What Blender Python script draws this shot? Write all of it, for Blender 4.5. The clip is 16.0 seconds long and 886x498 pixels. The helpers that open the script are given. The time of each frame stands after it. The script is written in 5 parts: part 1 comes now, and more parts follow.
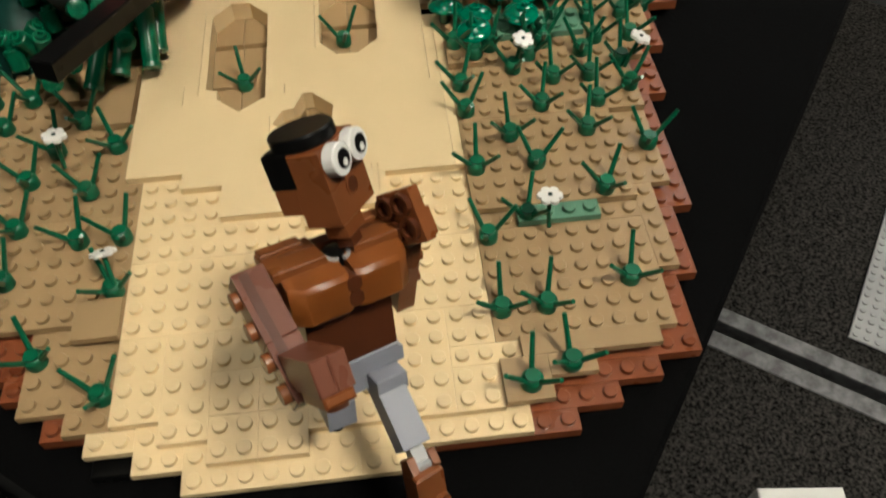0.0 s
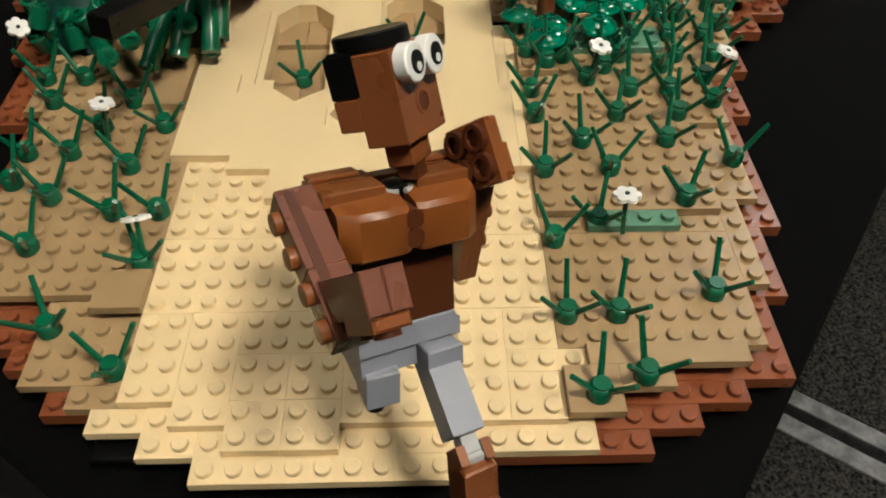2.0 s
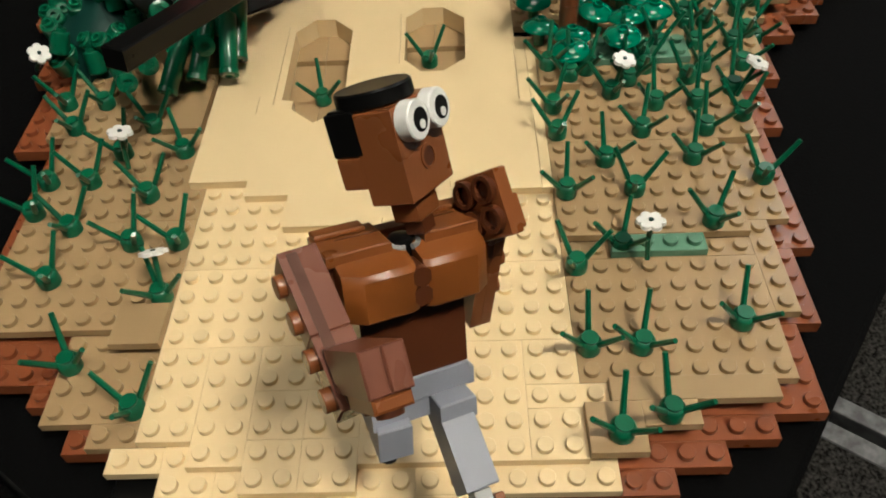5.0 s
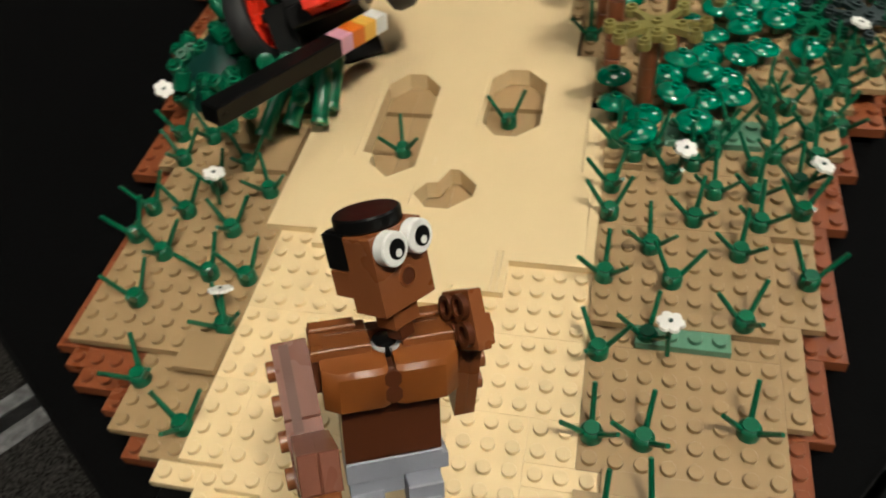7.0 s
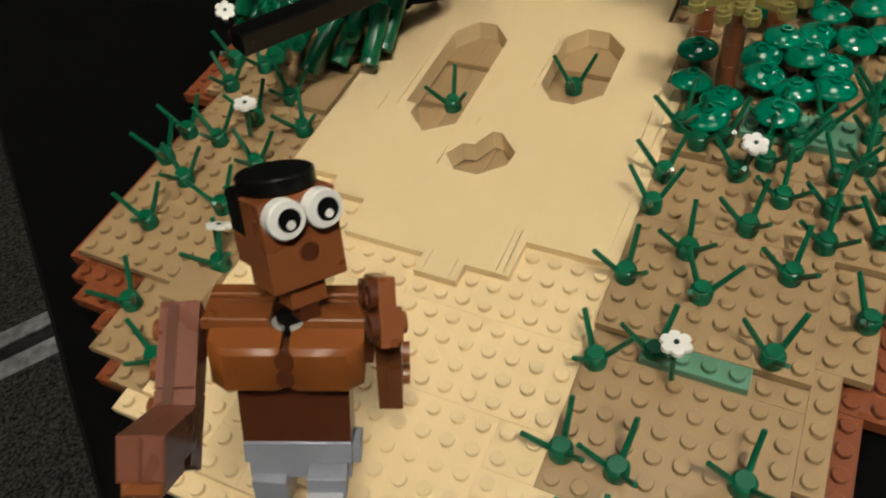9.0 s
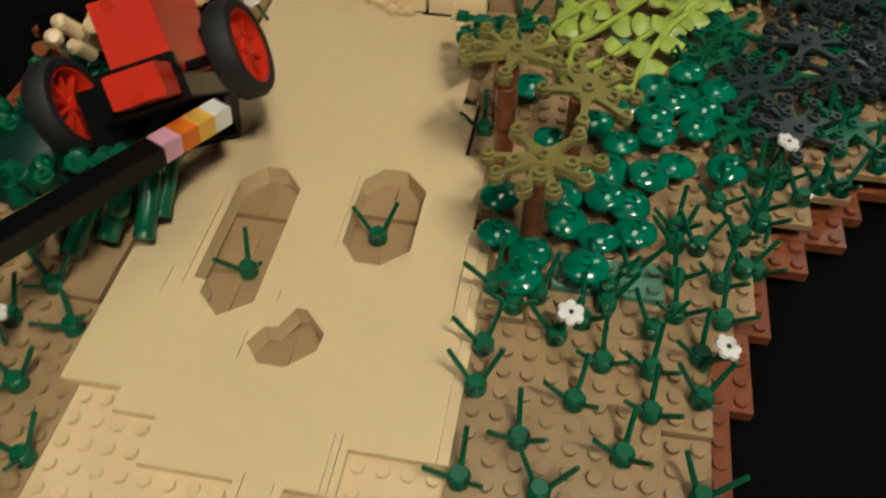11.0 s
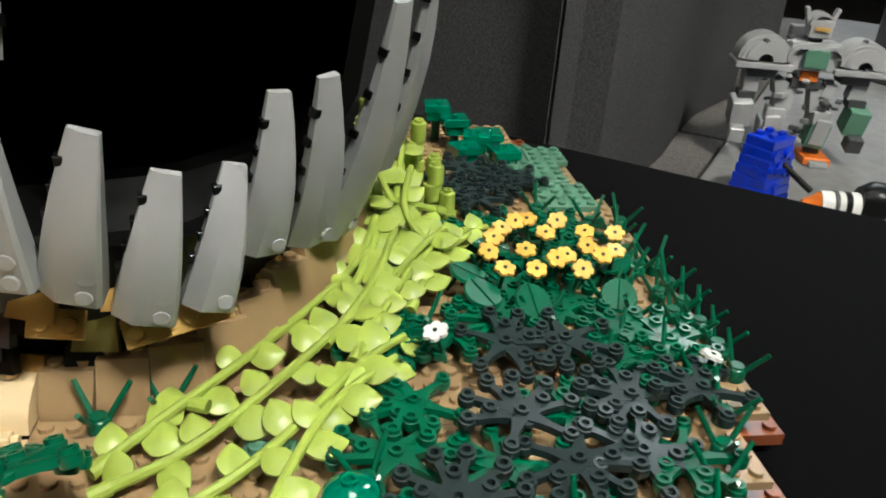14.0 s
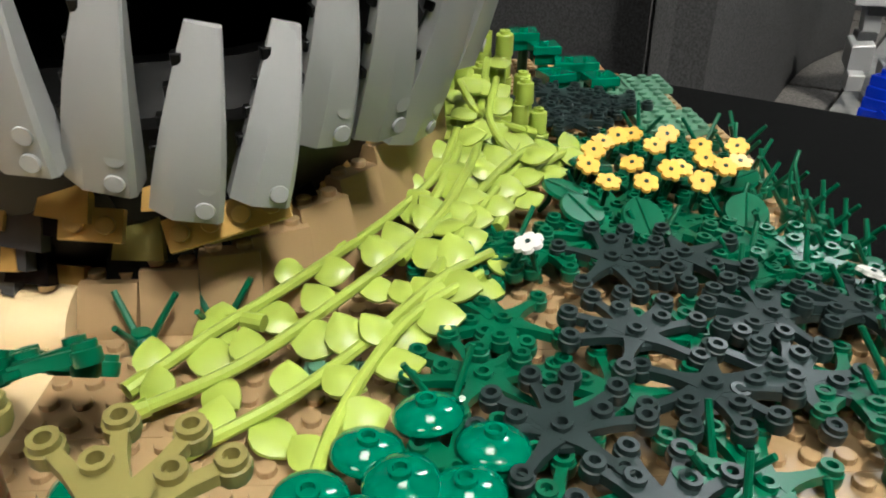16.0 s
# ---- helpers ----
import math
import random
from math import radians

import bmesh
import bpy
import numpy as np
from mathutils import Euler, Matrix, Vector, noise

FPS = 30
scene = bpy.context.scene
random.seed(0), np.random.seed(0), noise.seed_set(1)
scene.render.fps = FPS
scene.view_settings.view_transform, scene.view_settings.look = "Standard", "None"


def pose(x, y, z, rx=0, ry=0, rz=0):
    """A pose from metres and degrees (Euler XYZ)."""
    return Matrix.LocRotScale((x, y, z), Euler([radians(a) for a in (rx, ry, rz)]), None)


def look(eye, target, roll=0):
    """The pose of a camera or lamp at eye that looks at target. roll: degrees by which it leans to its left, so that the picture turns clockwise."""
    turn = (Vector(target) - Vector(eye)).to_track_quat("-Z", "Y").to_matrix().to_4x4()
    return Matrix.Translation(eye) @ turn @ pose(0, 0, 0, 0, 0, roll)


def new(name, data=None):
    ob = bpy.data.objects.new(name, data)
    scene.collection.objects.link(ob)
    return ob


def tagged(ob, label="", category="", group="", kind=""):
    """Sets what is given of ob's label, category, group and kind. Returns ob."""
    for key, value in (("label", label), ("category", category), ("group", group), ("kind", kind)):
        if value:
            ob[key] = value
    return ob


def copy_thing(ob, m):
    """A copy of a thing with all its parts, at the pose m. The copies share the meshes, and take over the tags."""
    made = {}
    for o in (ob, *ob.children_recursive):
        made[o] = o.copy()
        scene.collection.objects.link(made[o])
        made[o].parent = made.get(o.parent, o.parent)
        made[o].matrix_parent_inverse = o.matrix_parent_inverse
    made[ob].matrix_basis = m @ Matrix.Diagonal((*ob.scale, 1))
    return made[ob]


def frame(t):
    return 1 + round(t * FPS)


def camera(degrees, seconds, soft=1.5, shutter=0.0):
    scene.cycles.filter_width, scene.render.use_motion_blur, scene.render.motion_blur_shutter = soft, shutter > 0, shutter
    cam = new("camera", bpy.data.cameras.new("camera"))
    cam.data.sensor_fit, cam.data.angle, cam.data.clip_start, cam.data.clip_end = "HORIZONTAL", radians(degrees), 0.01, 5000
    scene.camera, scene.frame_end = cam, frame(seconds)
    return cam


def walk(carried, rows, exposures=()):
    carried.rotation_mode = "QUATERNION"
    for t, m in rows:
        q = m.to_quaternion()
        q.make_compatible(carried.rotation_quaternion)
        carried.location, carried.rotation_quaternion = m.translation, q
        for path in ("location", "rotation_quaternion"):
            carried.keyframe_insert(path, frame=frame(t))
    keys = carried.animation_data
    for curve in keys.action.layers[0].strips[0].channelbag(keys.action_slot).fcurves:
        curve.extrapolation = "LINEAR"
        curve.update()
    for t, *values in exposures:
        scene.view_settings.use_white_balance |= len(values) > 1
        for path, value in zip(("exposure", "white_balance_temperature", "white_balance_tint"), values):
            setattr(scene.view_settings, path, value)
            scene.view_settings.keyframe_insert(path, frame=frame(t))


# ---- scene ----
cam = camera(59.2, 16.0, soft=1.9, shutter=0.4)
PATH = [
    (0, (0.033, -0.145, 0.234), (0.155, 1.03, -1.38), -0.8),
    (0.5, (0.029, -0.15, 0.215), (0.16, 0.997, -1.418), 1.7),
    (1, (0.025, -0.15, 0.201), (0.148, 1.139, -1.323), 2.7),
    (1.5, (0.022, -0.15, 0.194), (0.114, 1.199, -1.28), 1.8),
    (2, (0.025, -0.153, 0.192), (0.066, 1.209, -1.272), 0.4),
    (2.5, (0.025, -0.152, 0.194), (0.036, 1.208, -1.272), -0.5),
    (3, (0.028, -0.151, 0.195), (0.012, 1.209, -1.271), -1.6),
    (3.5, (0.03, -0.149, 0.195), (0.003, 1.214, -1.268), -2.0),
    (4, (0.03, -0.146, 0.196), (-0.01, 1.216, -1.268), -2.8),
    (6.5, (0.042, -0.131, 0.218), (-0.022, 1.156, -1.31), -3.7),
    (7, (0.065, -0.13, 0.228), (-0.324, 1.162, -1.248), -7.3),
    (7.5, (0.083, -0.129, 0.215), (-0.53, 1.072, -1.262), -9.0),
    (8, (0.093, -0.123, 0.21), (-0.625, 0.968, -1.304), -10.4),
    (8.2, (0.1, -0.118, 0.21), (-0.659, 0.936, -1.312), -11.8),
    (10.3, (0.094, -0.059, 0.216), (-0.322, 1.124, -1.341), -4.4),
    (10.5, (0.091, -0.053, 0.223), (-0.282, 1.135, -1.342), -3.5),
    (11, (0.084, -0.034, 0.231), (-0.171, 1.207, -1.317), -1.3),
    (11.5, (0.067, -0.016, 0.246), (0.026, 1.336, -1.227), 3.3),
    (12, (0.046, 0.006, 0.264), (0.246, 1.49, -1.062), 4.6),
    (12.5, (0.041, 0.028, 0.259), (0.34, 1.583, -0.963), 4.9),
    (13, (0.073, 0.051, 0.226), (0.403, 1.647, -0.933), 6.2),
    (13.5, (0.108, 0.078, 0.189), (0.438, 1.76, -0.841), 6.3),
    (14, (0.13, 0.099, 0.167), (0.416, 1.864, -0.729), 4.0),
    (14.5, (0.131, 0.106, 0.149), (0.354, 1.896, -0.714), 3.0),
    (15, (0.131, 0.111, 0.136), (0.284, 1.898, -0.749), 1.4),
    (15.5, (0.13, 0.115, 0.131), (0.218, 1.89, -0.788), 0.8),
    (16, (0.133, 0.123, 0.125), (0.203, 1.893, -0.803), 0.3),
]
walk(cam, [(t, look(eye, target, roll)) for t, eye, target, roll in PATH],
     [(0, -0.22, 6200, 2), (1.0, -0.06, 6200, 2), (8.2, -0.15, 6150, 2), (10.5, -0.58, 6300, 1), (11.5, -0.42, 6250, 0), (12.2, 0.25, 5750, 1), (13.5, 0.5, 5750, 2), (16, 0.6, 5800, 3)])

U, P = 0.008, 0.0032          # stud pitch and plate height of toy bricks

# ---- light ----
world = bpy.data.worlds.new("hall_air")
scene.world = world
world.use_nodes = True
world.node_tree.nodes["Background"].inputs[0].default_value = (0.9, 0.95, 1.0, 1)
world.node_tree.nodes["Background"].inputs[1].default_value = 0.006


def area_lamp(x, y, z, sx, sy, watts, colour):
    data = bpy.data.lights.new("ceiling_panel_light", "AREA")
    data.shape, data.size, data.size_y, data.energy, data.color = "RECTANGLE", sx, sy, watts, colour
    ob = new("ceiling_panel_light", data)
    ob.matrix_world = look((x, y, z), (x, y, 0) if abs(x) + abs(y) < .01 else (x * 0.2, y * 0.2, 0))
    return ob


area_lamp(-1.0, -1.0, 2.3, 0.7, 0.7, 10, (1.0, 0.89, 0.76))
area_lamp(1.5, 2.6, 2.3, 0.9, 0.9, 36, (1.0, 0.96, 0.92))
area_lamp(0.1, 0.55, 2.4, 0.6, 0.6, 11, (1.0, 0.89, 0.76))


# ---- materials ----
def plastic(name, colour, rough=0.32, spread=0.06, coat=0.0, alpha=1.0, gloss=0.5):
    m = bpy.data.materials.new(name)
    m.use_nodes = True
    nt = m.node_tree
    n, l = nt.nodes, nt.links
    b = n["Principled BSDF"]
    tc = n.new("ShaderNodeTexCoord")
    info = n.new("ShaderNodeObjectInfo")
    big = n.new("ShaderNodeTexNoise")
    big.inputs["Scale"].default_value, big.inputs["Detail"].default_value = 55, 3
    fine = n.new("ShaderNodeTexNoise")
    fine.inputs["Scale"].default_value, fine.inputs["Detail"].default_value = 900, 2
    l.new(tc.outputs["Object"], big.inputs["Vector"])
    l.new(tc.outputs["Object"], fine.inputs["Vector"])
    add = n.new("ShaderNodeMath")
    add.operation = "ADD"
    l.new(big.outputs["Fac"], add.inputs[0])
    l.new(info.outputs["Random"], add.inputs[1])
    mr = n.new("ShaderNodeMapRange")
    mr.inputs[1].default_value, mr.inputs[2].default_value = 0.3, 1.6
    mr.inputs[3].default_value, mr.inputs[4].default_value = 1 - spread, 1 + spread
    l.new(add.outputs[0], mr.inputs[0])
    hsv = n.new("ShaderNodeHueSaturation")
    hsv.inputs["Color"].default_value = (*colour, 1)
    l.new(mr.outputs[0], hsv.inputs["Value"])
    l.new(hsv.outputs[0], b.inputs["Base Color"])
    rr = n.new("ShaderNodeMapRange")
    rr.inputs[3].default_value, rr.inputs[4].default_value = rough - 0.08, rough + 0.12
    l.new(big.outputs["Fac"], rr.inputs[0])
    l.new(rr.outputs[0], b.inputs["Roughness"])
    bump = n.new("ShaderNodeBump")
    bump.inputs["Strength"].default_value, bump.inputs["Distance"].default_value = 0.06, 0.0004
    l.new(fine.outputs["Fac"], bump.inputs["Height"])
    l.new(bump.outputs[0], b.inputs["Normal"])
    b.inputs["IOR"].default_value = 1.5
    b.inputs["Specular IOR Level"].default_value = gloss
    b.inputs["Coat Weight"].default_value = coat
    if alpha < 1:
        b.inputs["Transmission Weight"].default_value = 1 - alpha
    return m


TAN = plastic("tan_plastic", (0.76, 0.59, 0.34), 0.36, 0.04)
DTAN = plastic("dark_tan_plastic", (0.36, 0.245, 0.125), 0.32, 0.05)
BROWN = plastic("reddish_brown_plastic", (0.215, 0.062, 0.024), 0.28, 0.08)
FIGBROWN = plastic("brown_plastic", (0.22, 0.071, 0.023), 0.26, 0.08)
SHOULDERBROWN = plastic("warm_brown_plastic", (0.20, 0.064, 0.017), 0.28, 0.08)
ORANGEBROWN = plastic("dark_orange_plastic", (0.22, 0.065, 0.012), 0.4, 0.08)
GREEN = plastic("green_plastic", (0.004, 0.105, 0.050), 0.28, 0.12)
DGREEN = plastic("dark_green_plastic", (0.006, 0.035, 0.028), 0.3, 0.12)
SLATE = plastic("black_green_plastic", (0.017, 0.030, 0.030), 0.34, 0.15)
LIME = plastic("lime_plastic", (0.37, 0.47, 0.075), 0.36, 0.06)
OLIVE = plastic("olive_plastic", (0.23, 0.20, 0.06), 0.34, 0.08)
SAND = plastic("sand_green_plastic", (0.11, 0.25, 0.165), 0.3, 0.08)
GREY = plastic("light_grey_plastic", (0.38, 0.385, 0.39), 0.3, 0.05)
BLUEGREY = plastic("bluish_grey_plastic", (0.27, 0.28, 0.33), 0.45, 0.05)
DGREY = plastic("dark_grey_plastic", (0.06, 0.062, 0.065), 0.35, 0.1)
BLACK = plastic("black_plastic", (0.004, 0.004, 0.004), 0.3, 0.2, gloss=0.22)
RED = plastic("red_plastic", (0.62, 0.028, 0.010), 0.28, 0.05)
WHITE = plastic("white_plastic", (0.80, 0.79, 0.76), 0.3, 0.03)
YELLOW = plastic("light_orange_plastic", (0.86, 0.50, 0.09), 0.32, 0.05)
GOLD = plastic("golden_tan_plastic", (0.50, 0.31, 0.09), 0.3, 0.1)
TRANSGREEN = plastic("clear_green_plastic", (0.0, 0.20, 0.11), 0.12, 0.1, coat=0.6, alpha=0.85)
BLUE = plastic("clear_blue_plastic", (0.006, 0.035, 0.55), 0.15, 0.08, coat=0.4)
PINK = plastic("pink_plastic", (0.75, 0.40, 0.52), 0.3, 0.04)
ORANGE = plastic("orange_plastic", (0.75, 0.18, 0.015), 0.3, 0.05)
# arm brown with the pinkish reflection put into its colour
SHEENBROWN = plastic("brown_plastic_pink_sheen", (0.17, 0.06, 0.036), 0.27, 0.06)
RUBBER = plastic("black_rubber", (0.012, 0.012, 0.013), 0.6, 0.2)


def cloth(name, colour, rough, scale, contrast, bump_size, sheen=0.3, fuzz=0.0):
    m = bpy.data.materials.new(name)
    m.use_nodes = True
    n, l = m.node_tree.nodes, m.node_tree.links
    b = n["Principled BSDF"]
    tc = n.new("ShaderNodeTexCoord")
    a = n.new("ShaderNodeTexNoise")
    a.inputs["Scale"].default_value, a.inputs["Detail"].default_value = scale, 5
    c = n.new("ShaderNodeTexNoise")
    c.inputs["Scale"].default_value, c.inputs["Detail"].default_value = 4, 3
    l.new(tc.outputs["Object"], a.inputs["Vector"])
    l.new(tc.outputs["Object"], c.inputs["Vector"])
    mix = n.new("ShaderNodeMix")
    mix.data_type = "RGBA"
    mix.inputs[6].default_value = (*[v * (1 - contrast) for v in colour], 1)
    mix.inputs[7].default_value = (*[v * (1 + contrast) for v in colour], 1)
    r = n.new("ShaderNodeMapRange")
    r.inputs[1].default_value, r.inputs[2].default_value = 0.35, 0.68
    l.new(a.outputs["Fac"], r.inputs[0])
    l.new(r.outputs[0], mix.inputs[0])
    h = n.new("ShaderNodeHueSaturation")
    r2 = n.new("ShaderNodeMapRange")
    r2.inputs[3].default_value, r2.inputs[4].default_value = 0.7, 1.3
    l.new(c.outputs["Fac"], r2.inputs[0])
    l.new(r2.outputs[0], h.inputs["Value"])
    l.new(mix.outputs[2], h.inputs["Color"])
    l.new(h.outputs[0], b.inputs["Base Color"])
    b.inputs["Roughness"].default_value = rough
    b.inputs["Specular IOR Level"].default_value = sheen
    b.inputs["Sheen Weight"].default_value = fuzz
    b.inputs["Sheen Roughness"].default_value = 0.45
    bump = n.new("ShaderNodeBump")
    bump.inputs["Strength"].default_value, bump.inputs["Distance"].default_value = 0.6, bump_size
    l.new(a.outputs["Fac"], bump.inputs["Height"])
    l.new(bump.outputs[0], b.inputs["Normal"])
    return m


TABLECLOTH = cloth("black_tablecloth", (0.0014, 0.0014, 0.0016), 0.75, 900, 0.3, 0.0003, 0.05, 0.03)
CARPET = cloth("speckled_carpet", (0.026, 0.024, 0.022), 0.9, 420, 0.95, 0.002, 0.1)
CURTAIN = cloth("black_curtain", (0.07, 0.07, 0.072), 0.8, 500, 0.3, 0.0005, 0.1)
PLASTER = cloth("grey_hall_wall", (0.05, 0.05, 0.05), 0.8, 30, 0.15, 0.002)
CEILING = cloth("dark_hall_ceiling", (0.05, 0.05, 0.05), 0.8, 20, 0.15, 0.002)
METAL = cloth("scuffed_aluminium", (0.16, 0.16, 0.165), 0.45, 120, 0.4, 0.0003)
FLOORGREY = cloth("grey_floor", (0.22, 0.22, 0.22), 0.55, 60, 0.1, 0.001)
PAVER = cloth("grey_paving", (0.12, 0.113, 0.105), 0.8, 300, 0.35, 0.001)


# ---- mesh tools ----
class Geo:
    """Collects vertices, faces and material slots for one mesh."""

    def __init__(self):
        self.v, self.f, self.s = [], [], []

    def add(self, verts, faces, m=None, slot=0):
        o = len(self.v)
        self.v += [tuple(m @ Vector(p)) if m else tuple(p) for p in verts]
        self.f += [tuple(o + i for i in f) for f in faces]
        self.s += [slot] * len(faces)
        return self

    def box(self, x0, y0, z0, x1, y1, z1, c=0.0002, m=None, slot=0):
        v = []
        for z, k in ((z0, c), (z0 + c, 0), (z1 - c, 0), (z1, c)):
            v += [(x0 + k, y0 + k, z), (x1 - k, y0 + k, z), (x1 - k, y1 - k, z), (x0 + k, y1 - k, z)]
        f = [(3, 2, 1, 0), (12, 13, 14, 15)]
        for a in (0, 4, 8):
            for i in range(4):
                j = (i + 1) % 4
                f.append((a + i, a + j, a + 4 + j, a + 4 + i))
        return self.add(v, f, m, slot)

    def rings(self, rows, n=12, m=None, cap=(True, True), slot=0):
        """A turned body: rows of (radius, z)."""
        v = [(r * math.cos(math.tau * i / n), r * math.sin(math.tau * i / n), z) for r, z in rows for i in range(n)]
        f = []
        for a in range(len(rows) - 1):
            for i in range(n):
                j = (i + 1) % n
                f.append((a * n + i, a * n + j, a * n + n + j, a * n + n + i))
        if cap[0]:
            f.append(tuple(reversed(range(n))))
        if cap[1]:
            f.append(tuple(range((len(rows) - 1) * n, len(rows) * n)))
        return self.add(v, f, m, slot)

    def stud(self, x, y, z, n=12, m=None, slot=0):
        t = Matrix.Translation((x, y, z))
        return self.rings([(0.0024, 0), (0.0024, 0.0015), (0.00225, 0.0017)], n, m @ t if m else t, (False, True), slot)

    def prism(self, pts, z0, z1, m=None, slot=0, top=1.0):
        n = len(pts)
        cx, cy = sum(p[0] for p in pts) / n, sum(p[1] for p in pts) / n
        v = [(x, y, z0) for x, y in pts] + [(cx + (x - cx) * top, cy + (y - cy) * top, z1) for x, y in pts]
        f = [tuple(reversed(range(n))), tuple(range(n, 2 * n))]
        f += [(i, (i + 1) % n, n + (i + 1) % n, n + i) for i in range(n)]
        return self.add(v, f, m, slot)

    def tube(self, pts, r, n=8, m=None, slot=0, r_end=None):
        pts = [Vector(p) for p in pts]
        v, f = [], []
        for k, p in enumerate(pts):
            d = (pts[min(k + 1, len(pts) - 1)] - pts[max(k - 1, 0)]).normalized()
            a = d.cross(Vector((0.31, 0.2, 0.93))).normalized()
            b = d.cross(a)
            q = r if r_end is None else r + (r_end - r) * k / (len(pts) - 1)
            v += [p + (a * math.cos(math.tau * i / n) + b * math.sin(math.tau * i / n)) * q for i in range(n)]
        for k in range(len(pts) - 1):
            for i in range(n):
                j = (i + 1) % n
                f.append((k * n + i, k * n + n + i, k * n + n + j, k * n + j))
        f += [tuple(range(n)), tuple(reversed(range((len(pts) - 1) * n, len(pts) * n)))]
        return self.add(v, f, m, slot)

    def loft(self, sections, m=None, slot=0):
        """Skins a row of equal-length loops."""
        n = len(sections[0])
        v = [p for s in sections for p in s]
        f = [tuple(reversed(range(n))), tuple(range((len(sections) - 1) * n, len(sections) * n))]
        for a in range(len(sections) - 1):
            f += [(a * n + i, a * n + (i + 1) % n, a * n + n + (i + 1) % n, a * n + n + i) for i in range(n)]
        return self.add(v, f, m, slot)

    def mesh(self, name, mats, angle=35):
        me = bpy.data.meshes.new(name)
        me.from_pydata(self.v, [], self.f)
        for x in mats if isinstance(mats, (list, tuple)) else [mats]:
            me.materials.append(x)
        me.polygons.foreach_set("material_index", self.s)
        me.polygons.foreach_set("use_smooth", [True] * len(self.f))
        me.update()
        bm = bmesh.new()
        bm.from_mesh(me)
        bmesh.ops.recalc_face_normals(bm, faces=bm.faces)
        bm.to_mesh(me)
        bm.free()
        me.set_sharp_from_angle(angle=radians(angle))
        return me


def part(name, geo, material, parent, label="", m=None):
    ob = new(name, geo if isinstance(geo, bpy.types.Mesh) else geo.mesh(name, material))
    ob.parent = parent
    if m:
        ob.matrix_basis = m
    if label:
        ob["label"] = label
    return ob


def thing(name, label, category, group="", kind="", m=None):
    ob = tagged(new(name), label, category, group, kind)
    ob.empty_display_size = 0.005
    if m:
        ob.matrix_basis = m
    return ob


def at(x, y, z=0.0, rz=0.0, rx=0.0, ry=0.0):
    """A pose from studs across and along, millimetres up, degrees."""
    return pose(x * U, y * U, z * 0.001, rx, ry, rz)


# ---- hall ----
hall_floor = tagged(new("floor", Geo().box(-4, -3.5, -0.80, 5, 7, -0.75, 0).mesh("floor", PAVER)), "dark grey hall floor", "floor", kind="structure")
for nm, b in (("wall_south", (-4.1, -3.6, -0.8, 5.1, -3.5, 3.2)), ("wall_north", (-4.1, 7, -0.8, 5.1, 7.1, 3.2)),
              ("wall_west", (-4.1, -3.5, -0.8, -4, 7, 3.2)), ("wall_east", (5, -3.5, -0.8, 5.1, 7, 3.2))):
    tagged(new(nm, Geo().box(*b, 0).mesh(nm, PLASTER)), "plain dark grey wall of the hall", "wall", kind="structure")
tagged(new("ceiling", Geo().box(-4.1, -3.6, 3.2, 5.1, 7.1, 3.3, 0).mesh("ceiling", CEILING)), "dark ceiling of the hall", "ceiling", kind="structure")

# the table stands turned against the brick grid
TABLE_TOP = -0.0160
TURN = 53.9
CORNER = Vector((0.048, -0.147, 0))
T_AXES = Matrix.Translation(CORNER) @ Matrix.Rotation(radians(TURN), 4, "Z")     # x: away along the right edge, y: to the left
table = thing("display_table", "black cloth-covered display table under the brick diorama", "table", m=T_AXES)
part("tabletop", Geo().box(0, 0, TABLE_TOP - 0.03, 0.77, 1.25, TABLE_TOP, 0.002), TABLECLOTH, table)
g = Geo()
g.box(0.004, 0.004, -0.75, 0.012, 1.246, TABLE_TOP - 0.03, 0)
g.box(0.012, 0.004, -0.75, 0.766, 0.012, TABLE_TOP - 0.03, 0)
g.box(0.758, 0.012, -0.75, 0.766, 1.246, TABLE_TOP - 0.03, 0)
g.box(0.012, 1.238, -0.75, 0.758, 1.246, TABLE_TOP - 0.03, 0)
part("cloth_skirt", g, TABLECLOTH, table)


def stage_deck(x0, y0, x1, y1, z, trims):
    """A carpeted deck with a metal edge, in the table's axes."""
    d = thing("stage_deck", "dark speckled carpet stage deck with a scuffed metal edge", "stage deck", "stage decks", m=T_AXES)
    part("carpet_top", Geo().box(x0, y0, z - 0.02, x1, y1, z - 0.0002, 0.001), CARPET, d)
    for b in trims:
        part("edge_trim", Geo().box(b[0], b[1], z - 0.019, b[2], b[3], z + 0.0012, 0.0005), METAL, d, "scuffed aluminium edge strip")
    part("deck_body", Geo().box(x0 + 0.002, y0 + 0.002, -0.75, x1 - 0.002, y1 - 0.002, z - 0.031, 0), DGREY, d)


DECK = -0.28
# a panel of small bright lamps under the ceiling, behind and above the camera
GLOW = bpy.data.materials.new("lamp_glow")
GLOW.use_nodes = True
GLOW.node_tree.nodes["Principled BSDF"].inputs["Emission Color"].default_value = (1.0, 0.88, 0.74, 1)
GLOW.node_tree.nodes["Principled BSDF"].inputs["Emission Strength"].default_value = 1500
lp = thing("ceiling_lamp_panel", "ceiling lamp panel with rows of small bright lamps", "lamp", m=look((0.75, -0.66, 2.0), (0.05, 0.15, 0)))
part("panel", Geo().box(-0.22, -0.17, 0.004, 0.22, 0.17, 0.03, 0.002), DGREY, lp)
part("hanger", Geo().tube([(0, 0, 0.03), (0, 0, 0.2)], 0.01, 8), DGREY, lp)
bulb = Geo().rings([(0.012, 0.0), (0.012, 0.0038)], 12).mesh("bulb", GLOW)
